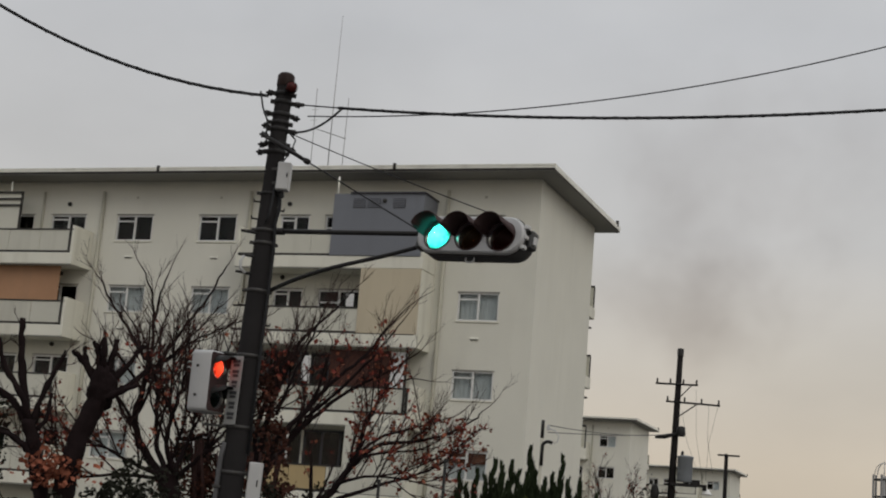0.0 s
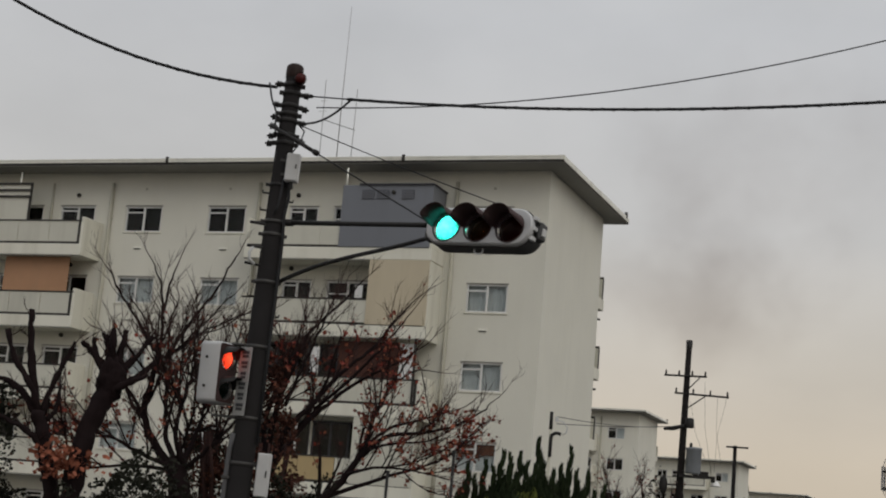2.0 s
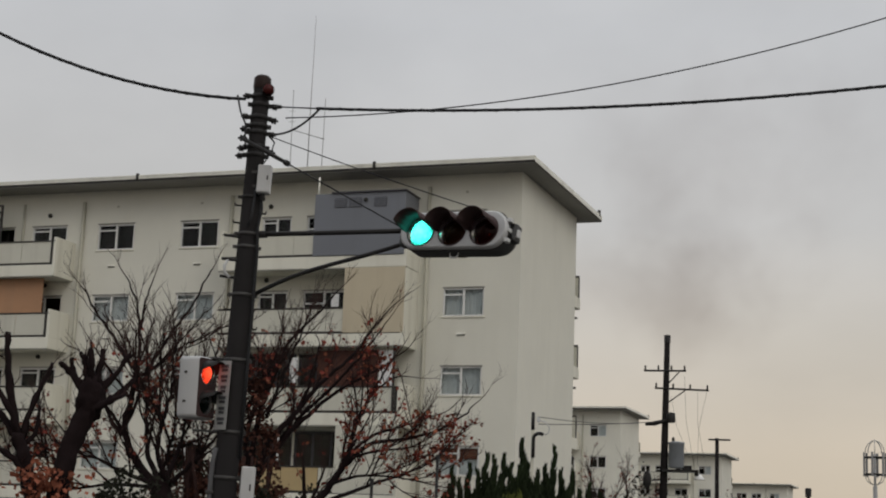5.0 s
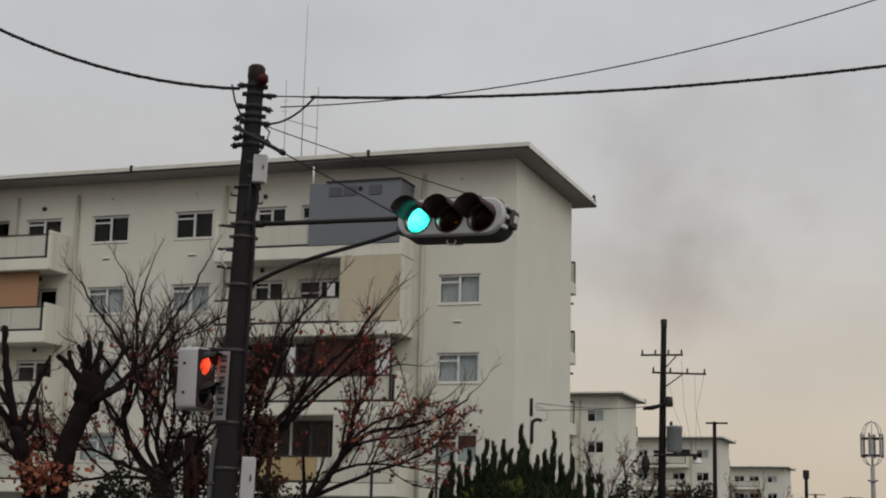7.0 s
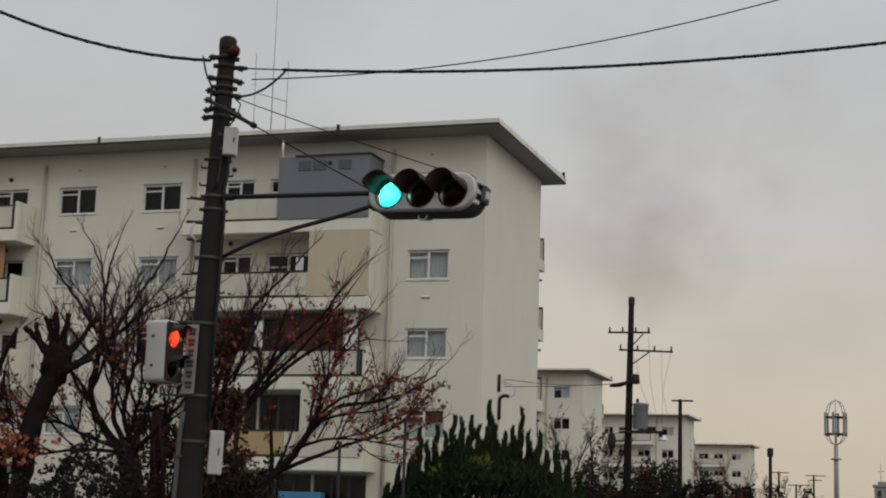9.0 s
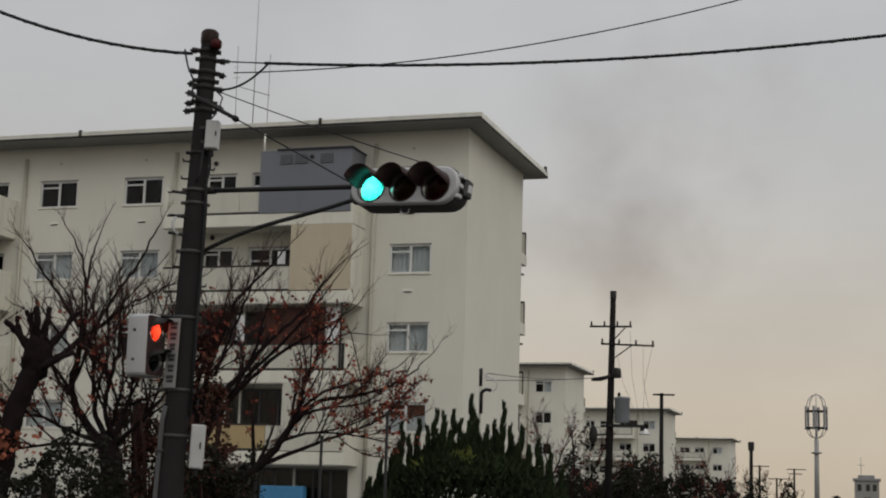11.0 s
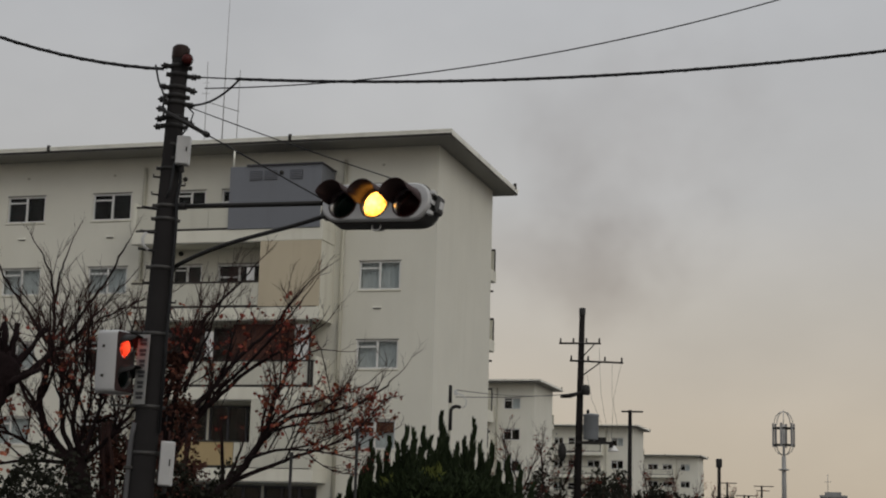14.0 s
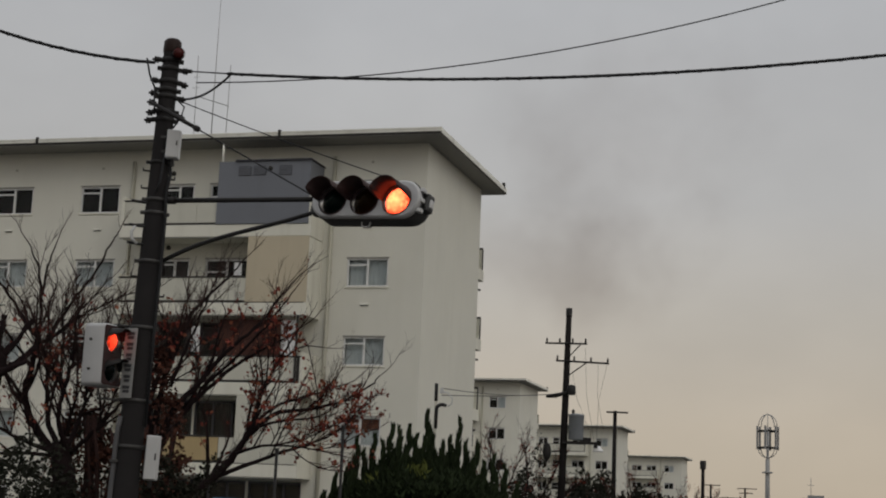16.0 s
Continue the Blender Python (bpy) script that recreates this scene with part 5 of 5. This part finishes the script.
pollard(polar(-31, 22), 31, ([(-0.95, 0.3, 0), (-1.05, 0.3, 1.3), (-1.12, 0.3, 2.08), (-1.30, 0.3, 2.65), (-1.42, 0.3, 3.05)], 0.13, 0.09), None, [
    ([(-1.42, 0.3, 3.0), (-1.55, 0.3, 3.5), (-1.64, 0.3, 4.0), (-1.67, 0.3, 4.41)], 0.065, 0.04), ([(-1.36, 0.3, 3.0), (-1.25, 0.3, 3.45), (-1.12, 0.3, 3.8), (-1.03, 0.3, 4.04)], 0.05, 0.025),
    ([(-1.40, 0.3, 3.0), (-1.55, 0.2, 3.35), (-1.8, 0.2, 3.7), (-1.95, 0.2, 4.1)], 0.055, 0.035), ([(-1.25, 0.3, 2.5), (-1.5, 0.2, 2.72), (-1.75, 0.2, 2.85), (-2.1, 0.2, 2.95)], 0.05, 0.03),
    ([(-1.44, 0.3, 3.0), (-1.7, 0.4, 3.3), (-2.0, 0.4, 3.45), (-2.3, 0.4, 3.5)], 0.05, 0.03), ([(-1.30, 0.3, 2.9), (-1.18, 0.3, 3.1), (-1.15, 0.3, 3.45)], 0.035, 0.02),
], 5, "pruned dark street tree with forked upright limbs")


def juniper():
    """A dark juniper with twisted flame-like spires."""
    rng = random.Random(21)
    t = thing("juniper", pose(*polar(-17, 25), 0, 0, 17), "dark green juniper shrub with twisted pointed spires", "shrub")
    part("trunk", rod([(0, 0, 0), (0.05, 0, 0.8), (0.1, 0, 1.8)], [0.12, 0.1, 0.06], 10), M["bark"], t)

    def tuft(bm, q, d, s):
        d = d.normalized()
        a = d.orthogonal().normalized()
        a.rotate(Matrix.Rotation(rng.uniform(0, 6.28), 3, d))
        b = d.cross(a)
        p = [bm.verts.new(q + a * s * 0.20), bm.verts.new(q - a * s * 0.10 + b * s * 0.17), bm.verts.new(q - a * s * 0.10 - b * s * 0.17), bm.verts.new(q + d * s)]
        bm.faces.new((p[0], p[1], p[3]))
        bm.faces.new((p[1], p[2], p[3]))
        bm.faces.new((p[2], p[0], p[3]))
    body, light = bmesh.new(), bmesh.new()

    def edge(x):
        return 2.62 - 0.70 * abs((x - 0.15) / 1.5) ** 2.2
    for _ in range(15000):
        x = rng.uniform(-1.42, 1.75)
        y = rng.uniform(-0.9, 0.9)
        top = edge(x) - 0.35 * (y / 0.9) ** 2 + 0.10 * noise.noise(Vector((x * 3, y * 3, 0)))
        z = top - abs(rng.gauss(0, 0.25)) if rng.random() < 0.6 else rng.uniform(0.3, max(0.4, top))
        if z > top or z < 0.2:
            continue
        d = Vector((rng.uniform(-0.6, 0.6) + 0.25 * x, rng.uniform(-0.7, 0.3), rng.uniform(0.4, 1.0)))
        pick = light if noise.noise(Vector((x * 2.2 + 4, y * 2.2, z * 2.2))) > 0.32 and -0.9 < x < 0.2 and z > 2.2 else body
        tuft(pick, Vector((x, y, z)), d, rng.uniform(0.06, 0.15))
    tagged(part("foliage", body, M["juniper"], t), kind="stuff")
    tagged(part("young_foliage", light, M["juniper_light"], t), kind="stuff")
    spires = [(-1.02, 2.62), (-0.91, 3.05), (-0.80, 2.85), (-0.64, 3.1), (-0.52, 3.0), (-0.38, 3.26), (-0.27, 3.2), (-0.11, 3.24), (0.03, 3.1), (0.19, 3.5), (0.30, 3.15), (0.44, 3.0),
              (0.56, 3.12), (0.70, 3.40), (0.82, 3.05), (0.97, 3.04), (1.10, 2.75), (1.26, 2.85), (1.43, 2.68), (-1.22, 2.45), (-1.38, 2.15), (1.62, 2.4)]
    for x, z in spires:
        bm = bmesh.new()
        y = rng.uniform(-0.5, 0.3)
        z0 = min(z - 0.55, edge(x) - 0.45)
        lean = rng.uniform(-0.10, 0.22)
        wide = rng.uniform(0.075, 0.125)
        for _ in range(int(520 * (z - z0))):
            u = rng.random() ** 1.3
            ph = rng.uniform(0, 6.28)
            rad = wide * (1 - u) ** 1.15 * rng.uniform(0.5, 1.25) + 0.006
            q = Vector((x - lean * (1 - u) ** 2 + rad * math.cos(ph), y + rad * math.sin(ph), z0 + (z - z0) * u - 0.06))
            q.x += 0.05 * noise.noise(Vector((x * 9, y, q.z * 5)))
            tuft(bm, q, Vector((math.cos(ph) * 0.28 + 0.08, math.sin(ph) * 0.28, 1)), rng.uniform(0.07, 0.17) * (1.1 - 0.45 * u))
        tagged(part("spire", bm, M["juniper"], t), kind="stuff")
    return t


juniper()


def bush(name, place, size, n, mat, seed, label, leaf=0.09, kind_="shrub"):
    """A loose heap of small leaves on short stems."""
    rng = random.Random(seed)
    t = thing(name, pose(*place), label, kind_)
    lv = bmesh.new()
    for k in range(9):
        a = rng.uniform(0, 6.28)
        part("stem", rod(crooked(rng, (0, 0, 0), (math.cos(a) * 0.5 * size[0] / size[2], math.sin(a) * 0.5 * size[1] / size[2], 1), size[2] * 0.8, 5, 0.12, 0.02), [0.02 * size[2] * (1 - 0.15 * i) for i in range(6)], 5), M["twig"], t)
    for _ in range(n):
        u, a = rng.random() ** 0.4, rng.uniform(0, 6.28)
        cz = rng.uniform(0.12, 1)
        w = math.sqrt(max(0, 1 - (cz - 0.35) ** 2 / 0.5)) * u
        q = Vector((math.cos(a) * w * size[0], math.sin(a) * w * size[1], cz * size[2]))
        q *= 1 + 0.5 * noise.noise(q * (4.0 / size[2]) + Vector((seed, 0, 0)))
        if noise.noise(q * (9.0 / size[2]) + Vector((0, seed, 0))) < -0.18:
            continue
        leaf_cluster(lv, rng, q, leaf * rng.uniform(0.6, 1.4))
    tagged(part("leaves", lv, mat, t), kind="stuff")
    return t


bush("evergreen_bush", polar(-31.5, 21), (0.9, 0.6, 2.15), 9000, M["hedge"], 31, "dark evergreen bush below the pruned trees", 0.05)
bush("evergreen_bush", polar(-29.9, 20), (0.75, 0.6, 2.12), 8000, M["hedge"], 32, "dark evergreen bush behind the pole", 0.05)
bush("evergreen_bush", polar(-28.2, 24.6), (0.95, 0.7, 2.75), 4200, M["hedge"], 35, "loose dark bush with bare stems behind the pole", 0.05)
bush("evergreen_bush", polar(-25.6, 23.2), (0.75, 0.6, 2.5), 6000, M["hedge"], 36, "low dark bush below the cherry tree", 0.05)
bush("brown_bush", polar(-26.2, 23.6), (0.50, 0.5, 3.7), 5200, M["leaf_brown"], 38, "tall loose bush with withered brown leaves behind the pole", 0.055)
bush("brown_bush", polar(-28.6, 24.4), (0.75, 0.6, 3.9), 4200, M["leaf_brown"], 39, "tall loose bush with withered brown leaves", 0.055)
bush("evergreen_bush", polar(-36.8, 24), (0.8, 0.8, 2.9), 9000, M["hedge"], 37, "dark evergreen bush at the road's edge", 0.06)
for az, r, s, sd in ((-12.3, 70, 5.2, 41), (-11.0, 74, 5.0, 42), (-9.8, 80, 4.4, 43), (-8.6, 85, 4.6, 44), (-7.3, 95, 4.6, 45), (-6.2, 100, 4.2, 46), (-5.0, 110, 4.4, 47), (-13.2, 66, 4.6, 48), (-10.4, 90, 6.3, 49), (-3.6, 120, 4.0, 50), (-2.2, 125, 4.0, 51), (-0.8, 130, 3.8, 52)):
    s *= 0.8
    bush("roadside_tree", polar(az, r), (s * 0.36, s * 0.36, s), 6000, M["hedge"], sd, "distant dark evergreen tree along the road", 0.13 * r / 80, "tree")
for az, r, h, sd in ((-12.9, 62, 5.2, 61), (-14.2, 64, 5.5, 62), (-8.0, 90, 5.0, 63), (-9.0, 84, 4.6, 64), (-5.9, 105, 4.6, 65)):
    bare_tree("roadside_tree", polar(az, r), 10, [
        ([(0, 0, 0), (0.1, 0, h * 0.3), (0.0, 0, h * 0.45)], 0.11, 0.08),
        ([(0, 0, h * 0.42), (-0.6, 0.1, h * 0.62), (-1.1, 0, h * 0.85)], 0.045, 0.02), ([(0, 0, h * 0.42), (0.2, 0.4, h * 0.66), (0.1, 0.5, h * 0.9)], 0.045, 0.02),
        ([(0, 0, h * 0.42), (0.8, 0, h * 0.6), (1.3, -0.2, h * 0.8)], 0.045, 0.02), ([(0, 0, h * 0.4), (1.0, 0.3, h * 0.5), (1.8, 0.2, h * 0.62)], 0.04, 0.018), ([(0, 0, h * 0.4), (-1.0, 0.3, h * 0.52), (-1.7, 0.2, h * 0.66)], 0.04, 0.018)],
        sd, "distant leafless tree with a reddish haze of leaves", 0.95, 260, lambda q: 0.7, 3, 2)

# ---------------------------------------------------------------- posts, poles and masts further off
def utility_pole():
    t = thing("utility_pole", pose(*polar(-11.40, 60), 0, 0, 11.40), "tall dark utility pole with crossarms and a transformer", "utility pole")
    part("shaft", rod([(-0.12, 0, 0), (-0.04, 0, 5), (0.04, 0, 10.2)], [0.16, 0.14, 0.105], 14), M["concrete_far"], t)
    part("cap", lathe(bmesh.new(), [(0.12, 9.95), (0.125, 10.25), (0.001, 10.28)], 12, "z", (0.04, 0, 0)), M["black"], t)
    for x0, x1, z, dz in ((-0.84, 0.76, 8.86, 0.02), (-0.42, 1.62, 8.20, -0.05)):
        arm = part("crossarm", rod([(x0, -0.13, z), (x1, -0.13, z + dz)], 0.038, 6), M["black"], t)
        for k in range(4):
            u = k / 3
            part("insulator", lathe(bmesh.new(), [(0.02, 0.03), (0.045, 0.07), (0.028, 0.11), (0.04, 0.15), (0.015, 0.21)], 8, "z", (x0 + 0.06 + (x1 - x0 - 0.12) * u, -0.13, z + dz * u)), M["black"], arm)
    part("brace", rod([(0.02, -0.12, 7.6), (0.75, -0.13, 8.15)], 0.025, 6), M["black"], t)
    part("brace", rod([(0.02, -0.12, 8.3), (0.5, -0.13, 8.83)], 0.025, 6), M["black"], t)
    tr = part("transformer", lathe(bmesh.new(), [(0.27, 5.2), (0.29, 5.24), (0.29, 6.08), (0.31, 6.10), (0.31, 6.16), (0.10, 6.2), (0.001, 6.2)], 16, "z", (0.42, -0.1, 0)), M["tank"], t, "grey transformer tank")
    part("bushing", lathe(bmesh.new(), [(0.05, 6.15), (0.06, 6.3), (0.02, 6.36)], 8, "z", (0.3, -0.1, 0)), M["black"], tr)
    part("platform", boxes((-0.1, 1.25, -0.3, 0.05, 5.05, 5.14), (1.1, 1.25, -0.25, 0.0, 4.92, 5.05), (0.7, 1.0, -0.2, -0.05, 5.14, 5.3)), M["black"], t)
    part("mirror", lathe(bmesh.new(), [(0.001, 0.05), (0.2, 0.04), (0.22, 0.0), (0.2, -0.03), (0.001, -0.04)], 18, "y"), M["black"], t, "dark oval back of a road mirror").matrix_local = Matrix.Translation((-0.66, -0.1, 4.72)) @ Matrix.Diagonal((0.75, 1, 1.6, 1))
    part("mirror_arm", rod([(-0.5, -0.06, 4.72), (-0.05, -0.05, 4.75)], 0.025, 6), M["black"], t)
    part("lamp_dish", lathe(bmesh.new(), [(0.06, 0.22), (0.1, 0.16), (0.19, 0.05), (0.2, 0.0), (0.17, 0.0), (0.05, 0.1)], 14, "z", (1.27, -0.12, 4.78)), M["white"], t, "white street lamp shade")
    part("service_box", lathe(bmesh.new(), [(0.16, 6.9), (0.18, 7.0), (0.16, 7.25), (0.001, 7.3)], 10, "z", (0.2, -0.15, 0)), M["black"], t)
    part("cable_bunch", rod([(-0.75, 0, 6.82), (-0.4, -0.1, 6.86), (0.05, -0.15, 6.98)], [0.05, 0.09, 0.06], 8), M["black"], t)
    for x, z0, x2, z2 in ((0.7, 8.7, 1.1, 5.2), (1.55, 8.15, 1.2, 5.3), (0.2, 7.9, 0.9, 5.6), (1.2, 8.1, 1.45, 5.6)):
        part("jumper_wire", rod([(x, -0.13, z0), ((x + x2) / 2 - 0.12, -0.16, (z0 + z2) / 2), (x2, -0.15, z2)], 0.007, 4), M["cable"], t)
    return t


utility_pole()


def small_pole(az, r, h, arm, label, cap=False):
    t = thing("utility_pole", pose(*polar(az, r), 0, 0, -az), label, "utility pole")
    part("shaft", rod([(0, 0, 0), (0, 0, h)], [0.16, 0.11], 10), M["concrete_far"], t)
    for k, w in enumerate(arm):
        part("crossarm", rod([(-w * 0.4, -0.12, h - 0.1 - 0.55 * k), (w * 0.6, -0.12, h - 0.1 - 0.55 * k)], 0.055, 6), M["black"], t)
    if cap:
        part("cap", lathe(bmesh.new(), [(0.2, h - 0.6), (0.22, h - 0.1), (0.18, h), (0.001, h)], 10), M["black"], t)
    return t


small_pole(-9.55, 95, 9.15, (1.3,), "thin distant utility pole with one crossarm")
small_pole(-6.36, 110, 7.1, (), "stout distant utility pole with a dark top", True)
small_pole(-4.84, 200, 8.4, (2.4, 1.6), "far utility pole with two crossarms")
small_pole(-5.45, 200, 7.2, (2.6,), "far utility pole with a crossarm")
small_pole(-6.05, 180, 8.0, (1.8,), "far utility pole with a crossarm")


def mobile_mast():
    t = thing("mobile_mast", pose(*polar(-4.07, 150), 0, 0, 4), "slim grey mobile phone mast with a hooped antenna cage", "antenna mast")
    part("shaft", rod([(0, 0, 0), (0, 0, 9.4), (0, 0, 9.5), (0, 0, 12.4)], [0.28, 0.2, 0.12, 0.1], 12), M["steel"], t)
    part("flange", lathe(bmesh.new(), [(0.25, 8.1), (0.5, 8.15), (0.5, 8.25), (0.25, 8.3)], 14), M["steel"], t)
    for z, r in ((10.5, 0.95), (12.05, 0.95)):
        part("ring", rod([(r * math.cos(a), r * math.sin(a), z) for a in [2 * math.pi * k / 20 for k in range(21)]], 0.07, 6), M["rail"], t)
        for a in (0, 2.09, 4.19):
            part("spoke", rod([(0, 0, z), (r * math.cos(a), r * math.sin(a), z)], 0.06, 6), M["rail"], t)
    for k in range(6):
        a = math.pi * k / 3 + 0.3
        c, s = math.cos(a), math.sin(a)
        part("antenna", boxes((-0.10, 0.10, -0.07, 0.07, 10.3, 12.5), bevel=0.03), M["antenna_grey"], t).matrix_local = pose(c * 1.0, s * 1.0, 0, 0, 0, math.degrees(a) + 90)
    for k in range(4):
        a = math.pi * k / 4
        c, s = math.cos(a), math.sin(a)
        part("hoop", rod([(c * 0.85 * math.cos(b), s * 0.85 * math.cos(b), 12.5 + 1.1 * math.sin(b)) for b in [math.pi * j / 12 for j in range(13)]], 0.035, 5), M["steel"], t)
        part("hoop", rod([(c * 0.85 * math.cos(b), s * 0.85 * math.cos(b), 10.4 - 0.85 * math.sin(b)) for b in [math.pi * j / 12 for j in range(13)]], 0.035, 5), M["steel"], t)
    part("lightning_rod", rod([(0, 0, 12.4), (0, 0, 13.75)], 0.03, 5), M["steel"], t)
    return t


mobile_mast()


def far_house():
    t = thing("far_building", pose(*polar(-2.35, 300), 0, 0, 2), "small far-off grey building with a roof mast", "building")
    part("wall", boxes((-2.2, 2.2, 0, 6, 0, 9.9)), M["soffit"], t)
    part("roof", boxes((-2.5, 2.5, -0.3, 6.3, 9.9, 10.3), (-1.6, 1.4, 1, 5, 10.3, 10.9)), M["roofing"], t)
    for x in (-1.3, 0.2, 1.4):
        part("window", boxes((x - 0.35, x + 0.35, -0.04, 0.0, 8.0, 9.2)), M["rail"], t)
    part("mast", rod([(-1.0, 2, 10.9), (-1.0, 2, 14.2)], 0.06, 5), M["steel"], t)
    part("mast_bar", rod([(-1.6, 2, 12.8), (-0.4, 2, 12.8)], 0.05, 5), M["steel"], t)


far_house()


def service_post():
    t = thing("service_post", pose(*polar(-16.2, 40), 0, 0, 16), "slim pale post with a black sleeve and a curled cable", "post")
    part("post", rod([(0, 0, 0), (0, 0, 4.95)], 0.04, 10), M["pipe"], t)
    part("sleeve", rod([(0, 0, 4.85), (0, 0, 5.30)], 0.045, 10), M["black"], t)
    pts = [(0.02, -0.06, 4.15), (0.02, -0.06, 4.5)] + [(0.17 - 0.15 * math.cos(a), -0.06, 4.62 + 0.14 * math.sin(a)) for a in [0.3 + 2.0 * k / 7 for k in range(8)]]
    part("curled_pipe", rod(pts, 0.045, 10), M["black"], t)
    part("cable_loop", rod([(0.30, -0.06, 4.72), (0.40, -0.06, 4.78), (0.42, -0.06, 4.92), (0.32, -0.06, 5.05), (0.15, -0.03, 5.1)], 0.016, 6), M["boxgrey"], t)
    part("clevis", boxes((0.10, 0.18, -0.06, 0.02, 5.05, 5.18), bevel=0.01), M["boxgrey"], t)


service_post()
a = Vector(polar(-16.2, 40)) + Vector((0.15, 0, 5.1))
for dz in (0.0, 0.18):
    span_wire("service_wire", a + Vector((0, 0, dz - 0.1)), Vector(polar(-11.45, 60)) + Vector((-0.3, 0, 6.95)), 0.010, 0.05 + dz * 0.4, "thin grey service wire across the gable")


def thin_post(az, r, h, label):
    t = thing("thin_post", pose(*polar(az, r)), label, "post")
    part("tube", rod([(0, 0, 0), (0, 0, h)], 0.024, 8), M["black"], t)
    part("cap", lathe(bmesh.new(), [(0.032, h), (0.032, h + 0.05), (0.001, h + 0.06)], 8), M["black"], t)


thin_post(-19.65, 23, 3.0, "thin dark post between the shrubs")
thin_post(-22.0, 23, 2.62, "thin dark post between the shrubs")


# ---------------------------------------------------------------- what moves: the signal changes from green through amber to red
def motions():
    def lit(x, z, turn=0.0):
        return pose(x, 0.006, z, 0, 0, turn)

    def dark(x, z, turn):
        return pose(x, 0.155, z, 0, 0, turn)
    f = 1 / 30
    ob, x, z = LAMPS["green"]
    t = 11.4
    walk(ob, [(0, lit(x, z)), (t, lit(x, z)), (t + f, dark(x, z, 60)), (t + 2 * f, dark(x, z, 120)), (t + 3 * f, dark(x, z, 178)), (16, dark(x, z, 178))])
    ob, x, z = LAMPS["amber"]
    t2 = 14.5
    walk(ob, [(0, dark(x, z, 178)), (t, dark(x, z, 178)), (t + f, dark(x, z, 120)), (t + 2 * f, dark(x, z, 60)), (t + 3 * f, lit(x, z)), (t2 - f, lit(x, z)),
              (t2, dark(x, z, 74)), (t2 + f, dark(x, z, 128)), (t2 + 2 * f, dark(x, z, 178)), (16, dark(x, z, 178))])
    ob, x, z = LAMPS["red"]
    walk(ob, [(0, dark(x, z, 178)), (t2 - 3 * f, dark(x, z, 178)), (t2 - 2 * f, dark(x, z, 120)), (t2 - f, dark(x, z, 60)), (t2, lit(x, z)), (16, lit(x, z))])


motions()
